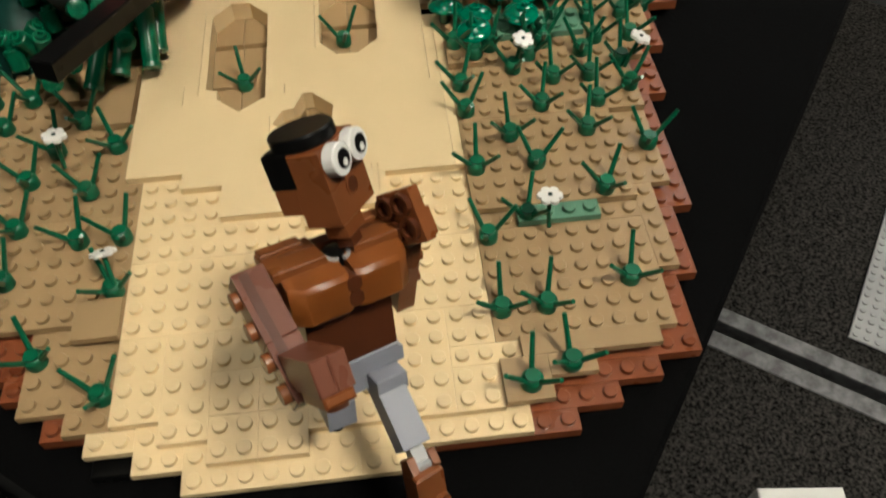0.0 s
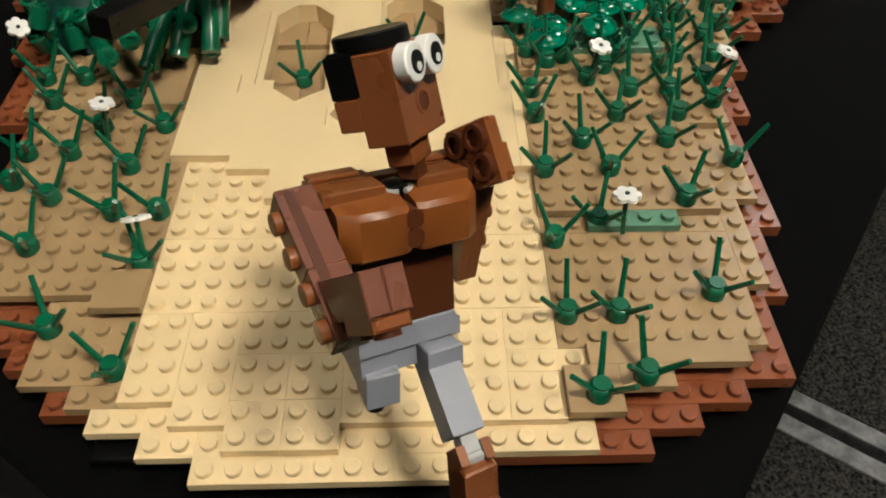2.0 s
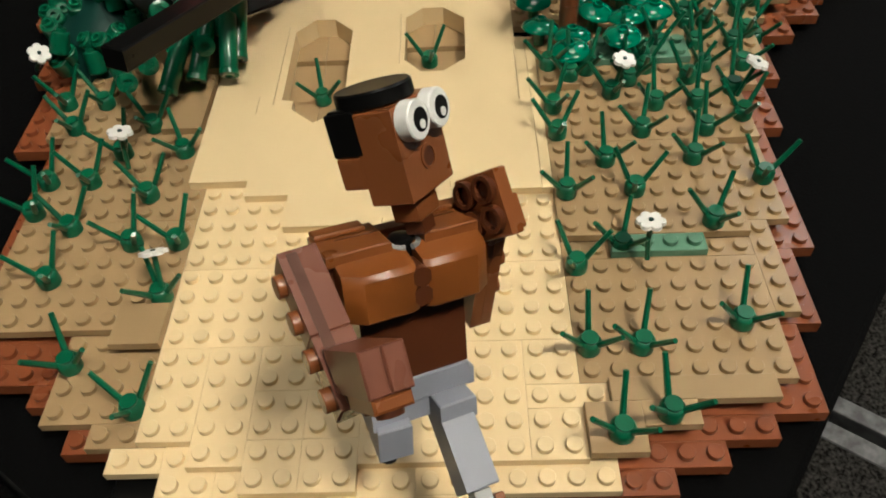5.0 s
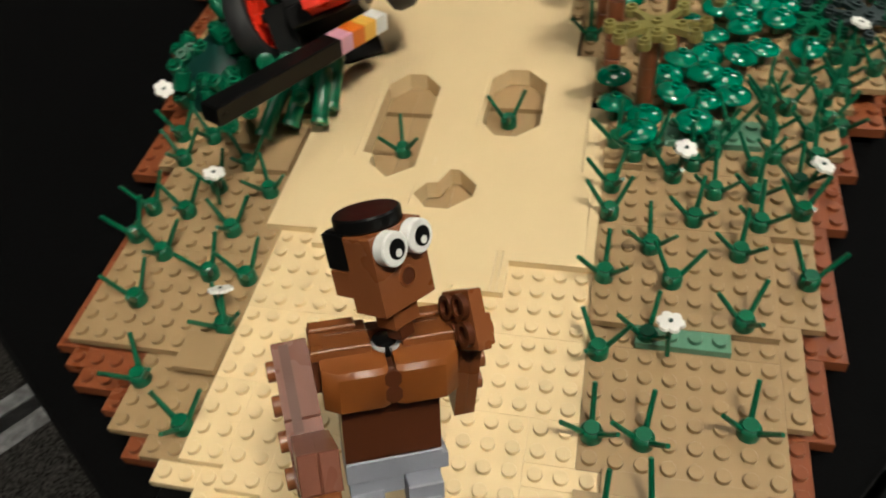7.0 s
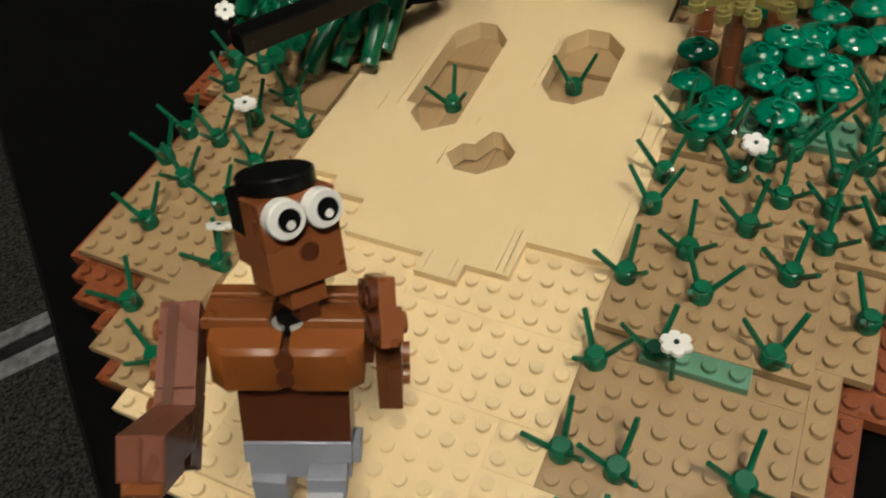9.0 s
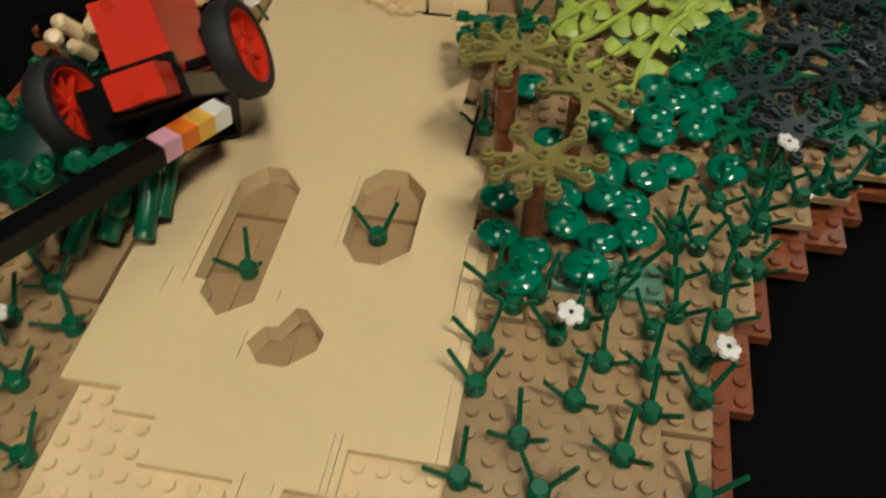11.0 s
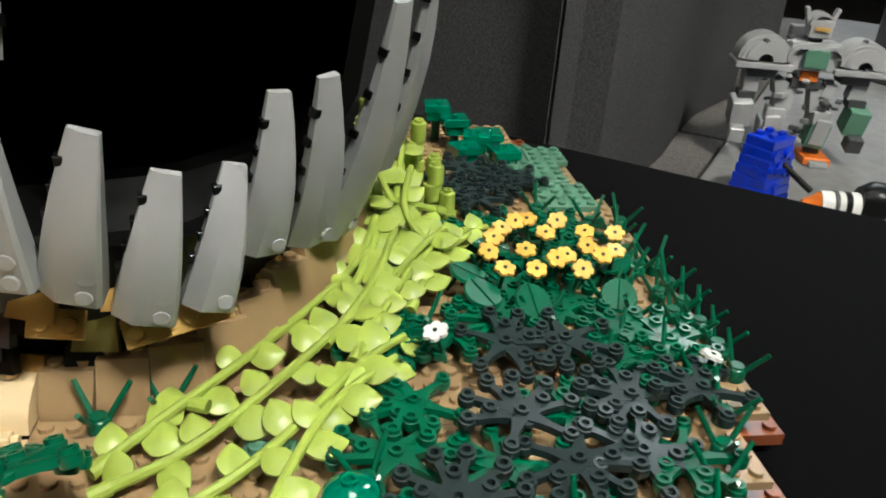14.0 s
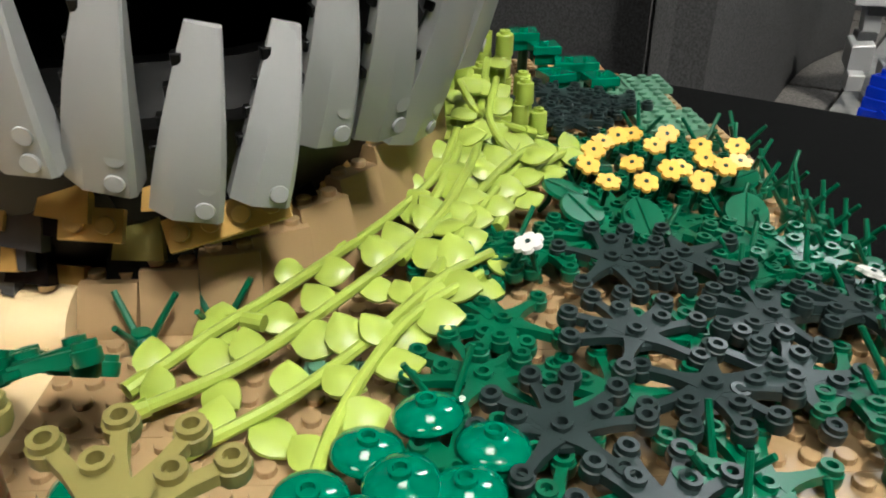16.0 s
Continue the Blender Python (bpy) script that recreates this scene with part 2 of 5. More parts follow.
for i in range(6):
    for j in range(4):
        part("bulb", bulb, GLOW, lp, m=Matrix.Translation(((i - 2.5) * 0.07, (j - 1.5) * 0.08, 0)))

# ---- brick base ----
base = thing("diorama_base", "stepped brick base of tan, dark tan and brown plates on a black table", "brick base", kind="structure")
# x0, y0, x1, y1 in studs, top in plates, material
PLATES = [
    # sandy path in front
    (-8, 0, 0, 4, 0, TAN), (0, 0, 8, 4, 0, TAN), (-8, 4, 0, 9, 0, TAN), (0, 4, 8, 9, 0, TAN),
    (-8, -4, -6, 0, 0, TAN), (-6, -5, -4, 0, 0, TAN), (-4, -4, -2, -2, 0, TAN), (-2, -4, 0, -2, 0, TAN), (-4, -6, -2, -4, 0, TAN), (-2, -6, 0, -4, 0, TAN),
    (-4, -2, 0, 0, 0, TAN), (0, -5, 6, 0, 0, TAN), (6, -3, 9, -2, 0, TAN), (6, -5, 8, -3, 0, TAN), (6, -2, 8, 0, 0, TAN),
    (-9, -5, -7, -4, -1, TAN), (-7, -6, -5, -3, -1, TAN), (-5, -7, 2, -4, -1, TAN), (2, -6, 9, -4, -1, TAN), (2, -7, 4, -6, -1, TAN),
    # dark tan, right
    (8, -2, 16, 4, 0, DTAN), (16, 1, 17, 6, 0, DTAN), (16, 6, 18, 11, 0, DTAN), (8, 4, 16, 5, 0, DTAN),
    (8, 5, 16, 11, 1, DTAN), (8, 11, 18, 15, 1, DTAN), (8, 15, 10, 17, 2, DTAN), (10, 15, 19, 17, 1, DTAN), (8, 17, 20, 21, 1, DTAN),
    (7, 21, 21, 23, 1, DTAN), (7, 23, 23, 25, 1, DTAN), (6, 25, 25, 27, 1, DTAN), (6, 27, 28, 29, 1, DTAN), (5, 29, 30, 31, 1, DTAN),
    (5, 31, 31, 33, 1, DTAN), (5, 33, 33, 37, 1, DTAN), (5, 37, 35, 45, 1, DTAN), (6, 45, 35, 51, 1, DTAN), (6, 51, 35, 60, 1, DTAN), (6, 60, 34, 68, 1, DTAN), (6, 68, 31, 76, 1, DTAN),
    (22, 27, 25, 28, 2, DTAN),
    # dark tan, left
    (-12, -3, -8, 1, -1, DTAN), (-10, -4, -8, -3, -1, DTAN),
    (-16, 1, -8, 7, 0, DTAN), (-16, 7, -8, 13, 0, DTAN), (-17, 13, -9, 19, 0, DTAN), (-18, 19, -9, 25, 0, DTAN), (-20, 25, -9, 33, 0, DTAN),
    (-22, 33, -9, 43, 0, DTAN), (-24, 43, -6, 60, 0, DTAN),
]
TILES = [
    (9, -3, 15, -2, 1, DTAN), (8, -5, 10, -3, 1, DTAN), (10, -4, 12, -3, 1, DTAN), (-10, 0, -8, 2, 1, DTAN),
    (-13, 15, -11, 18, 1, DTAN), (-11, 13, -9, 17, 1, DTAN), (-13, 18, -9, 22, 1, DTAN),
    (-12, 31, -9, 37, 1, DTAN), (-12, 37, -9, 42, 1, DTAN), (-10, 42, -7, 46, 2, DTAN),
]
BROWN_RIGHT = [(-6, 11), (-5, 13), (-4, 15), (-3, 17), (1, 18), (5, 19), (13, 20), (17, 21), (21, 23), (23, 25), (25, 26), (27, 29), (29, 31),
               (31, 32), (33, 34), (37, 36), (60, 35), (68, 33), (76, 0)]
BROWN_LEFT = [(-4, -11), (-2, -13), (-1, -15), (0, -16), (1, -17), (13, -19), (19, -20), (25, -22), (33, -24), (43, -26), (60, 0)]
for rows in (BROWN_RIGHT, BROWN_LEFT):
    for (y, x), (y2, _) in zip(rows, rows[1:]):
        inner = x - 6 if x > 0 else x + 6
        PLATES.append((min(x, inner), y, max(x, inner), y2, -2, BROWN))
COVER = [(a, b, c, d, e) for a, b, c, d, e, _ in PLATES + TILES] + [(-8.75, 9, 5, 42, 1), (-4, 6, 4, 9, 1), (-6, 8, 8, 26, 1)]


STUDS = {}


def plate(x0, y0, x1, y1, top, mat, studs=True):
    e = 0.00002
    low = top - 1 if mat is not BROWN else top - 1.5
    near = []
    geo = Geo().box(x0 * U + e, y0 * U + e, low * P, x1 * U - e, y1 * U - e, top * P, 0.00012)
    if studs:
        for i in range(int(x0), int(x1)):
            for j in range(int(y0), int(y1)):
                cx, cy = i + 0.5, j + 0.5
                if not any(a < cx < c and b < cy < d and t > top for a, b, c, d, t in COVER):
                    if cy < 6 and top > -2:
                        near.append((cx * U, cy * U, top * P))
                    else:
                        geo.stud(cx * U, cy * U, top * P, 12 if cy < 20 else 10)
    ob = part("plate" if studs else "tile", geo, mat, base)
    if near:
        if mat not in STUDS:
            STUDS[mat] = Geo().stud(0, 0, 0, 14).mesh("stud", mat)
        for p in near:
            part("stud", STUDS[mat], mat, ob, m=Matrix.Translation(p))
    return ob


# added support, black for the shadow under the plates, and the hill's studless core
part("base_frame", Geo().box(-9 * U, -5.5 * U, TABLE_TOP, 8 * U, 60 * U, -3.6 * P, 0.0005).box(8.1 * U, -1 * U, TABLE_TOP, 16 * U, 72 * U, -3.6 * P, 0.0005)
     .box(16.1 * U, 24 * U, TABLE_TOP, 23 * U, 74 * U, -3.6 * P, 0.0005).box(23.1 * U, 34 * U, TABLE_TOP, 29 * U, 66 * U, -3.6 * P, 0.0005).box(-17 * U, 4 * U, TABLE_TOP, -9.1 * U, 58 * U, -3.6 * P, 0.0005), BLACK, base)
part("base_core", Geo().box(8.2 * U, -1.5 * U, -3.5 * P, 15.5 * U, 74 * U, -1.1 * P, 0).box(15.6 * U, 17 * U, -3.5 * P, 18 * U, 72 * U, -1.1 * P, 0)
     .box(18.1 * U, 27 * U, -3.5 * P, 26 * U, 72 * U, -1.1 * P, 0).box(26.1 * U, 33 * U, -3.5 * P, 30 * U, 66 * U, -1.1 * P, 0).box(-15 * U, 2 * U, -3.5 * P, -8.9 * U, 58 * U, -2.1 * P, 0)
     .box(-7.5 * U, -3.5 * U, -3.5 * P, 7.5 * U, 8.5 * U, -1.1 * P, 0).box(-4.5 * U, -6.5 * U, -3.5 * P, 3.5 * U, -3.6 * U, -2.2 * P, 0), BLACK, base)

# the smooth sandy path with three deep footprints
OUTER = [(-8.75, 9), (-6, 9), (-6, 8), (-4, 8), (-4, 6), (0, 6), (0, 5), (2, 5), (2, 6), (4, 6), (4, 8), (7.5, 8), (7.5, 20), (7, 20), (7, 25), (5.8, 25), (5.8, 29.5),
         (5, 29.5), (5, 37), (1, 37), (1, 37.2), (-1, 37.2), (-1, 38), (-3, 38), (-3, 39.3), (-4, 39.3), (-4, 41), (-6, 41), (-6, 42.4), (-8.75, 42.4)]
HOLES = [
    [(-2, 14.1), (-2, 21.2), (-3.1, 22.4), (-4.2, 22.4), (-5.2, 21.2), (-5.2, 15), (-4.6, 14.9), (-4.6, 14.2), (-3.4, 13.1)],
    [(4.3, 18.2), (4.3, 22.1), (3.1, 23.3), (1.9, 23.3), (1.0, 22.3), (1.0, 18.2), (1.9, 17.1), (3.1, 17.1)],
    [(-1.6, 12.0), (-1.1, 12.9), (-0.5, 13.0), (0.0, 14.1), (0.5, 14.1), (1.6, 13.0), (1.5, 12.1), (0.4, 11.1), (-0.8, 11.1)],
]


def sheet_with_holes(outer, holes, z0, z1):
    bm = bmesh.new()
    edges = []
    for loop in [outer] + holes:
        vs = [bm.verts.new((x * U, y * U, z1)) for x, y in loop]
        edges += [bm.edges.new((vs[i], vs[(i + 1) % len(vs)])) for i in range(len(vs))]
    bmesh.ops.triangle_fill(bm, use_beauty=True, use_dissolve=False, edges=edges, normal=(0, 0, 1))
    rim = [e for e in bm.edges if len(e.link_faces) == 1]
    ex = bmesh.ops.extrude_edge_only(bm, edges=rim)
    for v in ex["geom"]:
        if isinstance(v, bmesh.types.BMVert):
            v.co.z = z0
    bmesh.ops.recalc_face_normals(bm, faces=bm.faces)
    if sum(f.normal.z for f in bm.faces) < 0:
        bmesh.ops.reverse_faces(bm, faces=bm.faces)
    me = bpy.data.meshes.new("path_tile")
    bm.to_mesh(me)
    bm.free()
    me.materials.append(TAN)
    return me


# hairline joints between the flush tiles
for x, y0, y1 in ((-5.62, 14.6, 21.9), (0.72, 17.8, 22.7), (3.35, 6.1, 8.6), (3.65, 6.1, 8.6), (0.35, 5.15, 6.4), (-1.75, 11.2, 12.6), (-6.4, 13.9, 15.4), (6.9, 14.5, 19.5), (-1.0, 14.3, 15.0), (1.6, 5.1, 6.2)):
    HOLES.append([(x, y0), (x + 0.034, y0), (x + 0.034, y1), (x, y1)])
part("path_surface", sheet_with_holes(OUTER, HOLES, -1.8 * P, P), TAN, base, "smooth tan path of flush tiles with footprints")
part("path_strip", Geo().box(7.515 * U, 8 * U, -0.9 * P, 8 * U, 19.98 * U, P, 0.00015), TAN, base)
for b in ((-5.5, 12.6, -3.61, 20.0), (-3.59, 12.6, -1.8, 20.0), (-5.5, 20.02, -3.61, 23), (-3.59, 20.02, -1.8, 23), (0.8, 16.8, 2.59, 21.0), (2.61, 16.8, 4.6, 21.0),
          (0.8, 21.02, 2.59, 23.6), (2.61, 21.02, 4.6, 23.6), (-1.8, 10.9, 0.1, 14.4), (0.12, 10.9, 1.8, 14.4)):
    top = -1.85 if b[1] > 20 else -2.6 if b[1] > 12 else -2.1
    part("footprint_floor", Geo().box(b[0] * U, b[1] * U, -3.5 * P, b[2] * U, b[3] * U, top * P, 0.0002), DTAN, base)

# ---- plants ----
def make_sprig(tall=1.0):
    t = thing("grass_sprig", "small green plastic grass sprig with three blades", "grass sprig", "grass sprigs on the ground")
    part("stem_base", Geo().rings([(0.0034, 0.0), (0.0037, 0.0004), (0.0037, 0.0042), (0.0030, 0.0052), (0.0026, 0.0054), (0.0026, 0.0062)], 14), GREEN, t)
    for a, tilt, ln in ((35, 34, 0.0152), (150, 36, 0.0145), (268, 36, 0.0130)):
        d = Vector((math.cos(radians(a)), math.sin(radians(a)), 0))
        pts = [d * 0.002 + Vector((0, 0, 0.0030))]
        for k in (0.3, 0.65, 1.0):
            pts.append(d * (0.002 + math.sin(radians(tilt)) * ln * k) + Vector((0, 0, 0.0030 + math.cos(radians(tilt)) * ln * k * tall)))
        part("blade", Geo().tube(pts, 0.00108, 7, r_end=0.00085), GREEN, t)
    return t


SPRIG_SPOTS = [
    # left bank
    (-15.5, 19.5, 0), (-16.5, 15.5, 0), (-15.5, 13.5, 0), (-14.5, 15.5, 0), (-12.5, 11.5, 0), (-11.5, 13.5, 0), (-9.5, 11.5, 0), (-13.5, 9.5, 0), (-15.5, 9.5, 0), (-10.5, 8.5, 0),
    (-15.5, 7.5, 0), (-13.5, 6.5, 0), (-10.5, 5.5, 0), (-8.5, 5.5, 0), (-13.5, 3.5, 0), (-8.5, 2.5, 0), (-11.5, -0.5, -1), (-8.5, -2.5, -1),
    # right bank
    (8.5, 16.5, 2), (8.5, 13.5, 1), (8.5, 11.5, 1), (10.5, 16.5, 1), (9.5, 15.5, 2), (11.5, 14.5, 1), (12.5, 15.5, 1), (13.5, 13.5, 1), (12.5, 11.5, 1), (13.5, 16.5, 1),
    (10.5, 9.5, 1), (8.5, 7.5, 1), (11.5, 7.5, 1), (14.5, 9.5, 1), (14.5, 18.5, 1), (16.5, 18.5, 1), (15.5, 15.5, 1), (15.5, 13.5, 1), (16.5, 16.5, 1), (15.5, 11.5, 1),
    (17.5, 14.5, 1), (17.5, 12.5, 1), (17.5, 8.5, 0), (14.5, 5.5, 1), (10.5, 4.5, 0), (18.5, 18.5, 1), (19.5, 19.5, 1), (8.5, 3.5, 0), (8.5, -0.5, 0), (10.5, -0.5, 0), (14.5, 0.5, 0),
    (9.1, -4.3, 1), (10.9, -3.6, 1), (16.5, 20.5, 1), (17.5, 20.5, 1), (12.5, 17.5, 1), (20.5, 22.5, 1), (18.5, 16.5, 1), (20.5, 23.5, 1), (22.5, 24.5, 1), (18.5, 23.5, 1),
    (21.5, 25.5, 1), (24.5, 25.5, 1), (23.5, 25.5, 1), (27.5, 27.5, 1), (13.5, 17.5, 1), (20.5, 20.5, -2), (16.5, 21.5, 1), (19.5, 21.5, 1),
    # far bank
    (33.5, 53.5, 1), (33.5, 51.5, 1), (34.5, 49.5, 1), (34.5, 47.5, 1), (34.5, 45.5, 1), (34.5, 43.5, 1), (34.5, 41.5, 1), (34.5, 39.5, 1), (32.5, 38.5, 1), (33.5, 46.5, 1),
    (30.5, 32.5, 1), (29.5, 30.5, 1), (28.5, 28.5, 1), (26.5, 27.5, 1), (24.5, 28.5, 1), (20.5, 25.5, 1), (17.5, 33.5, 1), (7.5, 37.3, 1), (9.8, 38.2, 1), (24.5, 30.5, 1),
    (33.5, 44.5, 1), (29.5, 41.5, 1), (28.5, 39.5, 1), (19.5, 40.5, 1), (24.5, 47.5, 1), (32.5, 36.5, 1), (31.5, 34.5, 1), (33.5, 42.5, 1), (31.5, 44.5, 1), (20.5, 43.5, 1),
    (6.5, 26.8, 1), (-10.5, 30.5, 0), (-10.5, 38.3, 1), (-13.5, 44.5, 0), (-10.2, 47.5, 0), (32.5, 55.5, 1), (32.5, 48.5, 1), (30.5, 45.5, 1), (34.5, 55.5, 1),
    (29.5, 57.5, 1), (33.5, 49.5, 1), (26.5, 43.5, 1), (31.5, 40.5, 1), (-3.4, 16.6, -2.6), (2.3, 19.7, -2.6),
]
sprig = make_sprig()
rng = random.Random(4)
first = True
for x, y, lv in SPRIG_SPOTS:
    turn = rng.choice((0, 45, 52, 60, 20, -15) if x > -5 else (0, 10, 40, 75, 85, 20)) + rng.uniform(-9, 9)
    m = at(x, y, lv * 3.2 + 0.1, turn)
    if first:
        sprig.matrix_basis = m
        first = False
    else:
        copy_thing(sprig, m)


def flower_geo(r):
    g = Geo()
    pts = []
    for i in range(48):
        a = math.tau * i / 48
        q = r * (0.74 + 0.26 * abs(math.cos(3 * a)) ** 0.7)
        pts.append((q * math.cos(a), q * math.sin(a)))
    g.prism(pts, 0, 0.0012, top=0.96)
    return g


def make_flower(name, label, group, mat, r, stem):
    t = thing(name, label, "flower", group)
    part("petals", flower_geo(r), mat, t)
    # dark disc paints the shade of the small hole between the petals
    part("centre", Geo().rings([(r * 0.17, 0.0008), (r * 0.17, 0.0016), (r * 0.08, 0.0016)], 10), DGREEN, t, "dark green disc for the shaded hole in the petals")
    part("stalk", Geo().tube([(0, 0, 0.0008), (0, 0, -stem * 0.5), (0.0004, -0.0004, -stem)], 0.0009, 7), GREEN, t, "green stalk")
    return t


fl = make_flower("white_flower", "small white six-petal plastic flower on a green stalk", "white flowers", WHITE, 0.0048, 0.015)
WHITE_SPOTS = [(-11.6, 10.3, 19, -8, 6), (-8.5, 3.3, 15, -35, 4), (11.9, 14.5, 19.5, 10, 4), (11.25, 3.75, 19, -6, 6), (18.1, 13.9, 19.5, 16, 10), (21.6, 26.7, 17.5, 14, 4), (33, 39.2, 15, 16, 4),
               (29.8, 30.2, 17, 20, 20), (20.7, 40.2, 22, -18, 8), (-8.6, 34, 19, -20, 3), (-10.2, 46.8, 20, 0, 0), (-18, 17.5, 16, -25, -30), (-9.6, 42.5, 24, -30, 0)]
for k, (x, y, z, rx, ry) in enumerate(WHITE_SPOTS):
    m = at(x, y, z, 17 * k, rx, ry)
    if k == 0:
        fl.matrix_basis = m
    else:
        copy_thing(fl, m)
yf = make_flower("yellow_flower", "small light orange five-petal plastic flower on a green stalk", "yellow flowers", YELLOW, 0.0047, 0.02)
YELLOW_SPOTS = [(24.8, 48.8), (26.5, 51.2), (24.9, 46.0), (26.4, 47.9), (27.8, 49.4), (26.5, 45.9), (27.6, 46.3), (28.8, 45.6), (28.4, 47.2), (29.8, 48.2), (31, 47.2), (31.9, 49.8),
                (28.9, 51.0), (30.3, 50.2), (30.2, 46.8), (27.3, 51.6), (25.5, 50.0), (24.3, 47.5)]
for k, (x, y) in enumerate(YELLOW_SPOTS):
    m = at(x, y, 22.5 + rng.uniform(-1.5, 2), rng.uniform(-20, 20), rng.uniform(12, 34), rng.uniform(-14, 14))
    if k == 0:
        yf.matrix_basis = m
    else:
        copy_thing(yf, m)


def heart_leaf():
    t = thing("heart_leaf", "broad green heart-shaped plastic leaf under the yellow flowers", "leaf", "heart leaves under the flowers")
    pts = [(0.0085 * math.sin(a) * (0.55 + 0.45 * math.cos(a / 2)), 0.0085 * (math.cos(a) - 0.25 * abs(math.sin(a)))) for a in [math.tau * i / 24 - math.pi for i in range(24)]]
    part("leaf_blade", Geo().prism(pts, 0, 0.0012, top=0.93), GREEN, t)
    part("rib", Geo().tube([(0, -0.008, 0.0012), (0, 0, 0.0015), (0, 0.007, 0.0013)], 0.0005, 6), GREEN, t)
    part("stalk", Geo().tube([(0, 0.004, 0), (0, 0.004, -0.006), (0, 0.006, -0.0115)], 0.001, 6), GREEN, t)
    return t


hl = heart_leaf()
for k, (x, y, z, rz, rx) in enumerate(((26, 44.2, 15, 10, 28), (30.6, 44.8, 14.5, -18, 24), (23.2, 47, 15, 60, 14), (28.3, 48.2, 15, 150, 10), (31.5, 48, 15, -70, 12), (25, 50, 15, 80, 8), (23.6, 45, 15, 30, 16))):
    if k == 0:
        hl.matrix_basis = at(x, y, z, rz, rx)
    else:
        copy_thing(hl, at(x, y, z, rz, rx))


# forked leaf plates with hollow studs at their tips
TIPS = [(r * math.cos(radians(a)), r * math.sin(radians(a))) for a, r in ((74, 2.1), (106, 2.1), (36, 2.2), (144, 2.2), (2, 2.3), (178, 2.3), (232, 2.1), (308, 2.1), (90, 1.15), (20, 1.25), (160, 1.25))]
frond_geo = Geo().rings([(0.0058, 0.0), (0.0062, 0.0004), (0.0060, 0.0018)], 18)
for k, (x, y) in enumerate(TIPS):
    ln = math.hypot(x, y) * U
    m = Matrix.Rotation(math.atan2(y, x), 4, "Z")
    frond_geo.prism([(0.002, -0.0034), (0.0066, -0.0019), (ln * 0.62, -0.0013), (ln, -0.0013), (ln, 0.0013), (ln * 0.62, 0.0013), (0.0066, 0.0019), (0.002, 0.0034)], 0.0001, 0.0024 + 0.00008 * (k % 4), m, top=0.96)
ring_geo = Geo().rings([(0.0026, -0.0008), (0.0029, 0), (0.0029, 0.0022), (0.0024, 0.0024), (0.0024, 0.0038), (0.0013, 0.0038), (0.0013, 0.0014)], 12)


def make_frond(label, group, mat, shade):
    t = thing("leaf_plate", label, "leaf", group)
    part("frond", frond_geo.mesh("frond", mat), mat, t)
    me = ring_geo.mesh("stud_ring", shade)
    for x, y in TIPS + [(0, 0)]:
        part("stud_ring", me, shade, t, m=Matrix.Translation((x * U, y * U, 0)))
    return t


def spread(first_one, spots):
    for k, (x, y, z, rz, rx, ry) in enumerate(spots):
        m = at(x, y, z, rz, rx, ry)
        if k == 0:
            first_one.matrix_basis = m
        else:
            copy_thing(first_one, m)


spread(make_frond("black-green forked plastic leaf with hollow studs", "dark leaves on the bank", SLATE, SLATE),
       [(23.6, 36, 12, 15, 4, 3), (28.4, 36.9, 11.5, 60, 3, 4), (20.5, 31.6, 11.5, 0, 5, -3), (25.2, 33.3, 11, 200, 4, 2), (24, 40.9, 12, -80, 3, 3), (31.7, 37.3, 11, 40, 2, 8),
        (26.8, 41, 12.5, 150, -3, 3), (22.5, 28.6, 10.5, 30, 4, 2), (27.8, 33.8, 10, -30, 3, 6),         (25.6, 57.5, 11, 60, 4, 4), (27.5, 60.5, 10, 190, 3, 4), (25.5, 63, 11, 10, 3, 4), (29, 62, 10, 100, 3, 2), (23.8, 59, 12, 310, 3, 3)])
spread(make_frond("green forked plastic leaf with hollow studs", "green leaves on the bank", GREEN, GREEN),
       [(25.3, 29.6, 8.5, 70, 3, 3), (26, 36.5, 7.5, 10, 2, 3), (30.2, 42.3, 9.5, 30, 3, 4), (19.5, 37.3, 9, 100, 3, 3), (17.6, 30.4, 8.5, -20, 3, 3), (19.8, 28.8, 7.5, 200, 3, 3), (29.5, 33.7, 8, 120, 2, 5),
        (27.3, 44, 9.5, 80, 4, 3), (18.6, 34.5, 8, 10, 3, 3), (28.8, 40, 9, 220, 3, 3), (21.8, 42.5, 9, 140, 3, 3), (32, 41.5, 8.5, 300, 3, 5), (24.2, 43.5, 9, 0, 3, 3), (22.6, 33.6, 7, 60, 3, 3),
        (30.5, 39.2, 8, 170, 2, 4), (18.6, 41.8, 9, 250, 3, 3), (25.6, 46.8, 7.5, 20, 3, 2), (28.2, 45.9, 7, 110, 2, 3), (30.8, 48.4, 7.5, 60, 3, 3), (26.6, 50.0, 7, 200, 2, 2), (29.2, 51.8, 7.5, 300, 3, 3), (24.2, 53.6, 8, 40, 3, 2), (27.4, 54.8, 7.5, 150, 2, 3), (31.2, 54.4, 7, 80, 3, 3), (6.9, 30.2, 36, 60, -22, 14), (6.4, 31.8, 30, -20, -35, -10)])


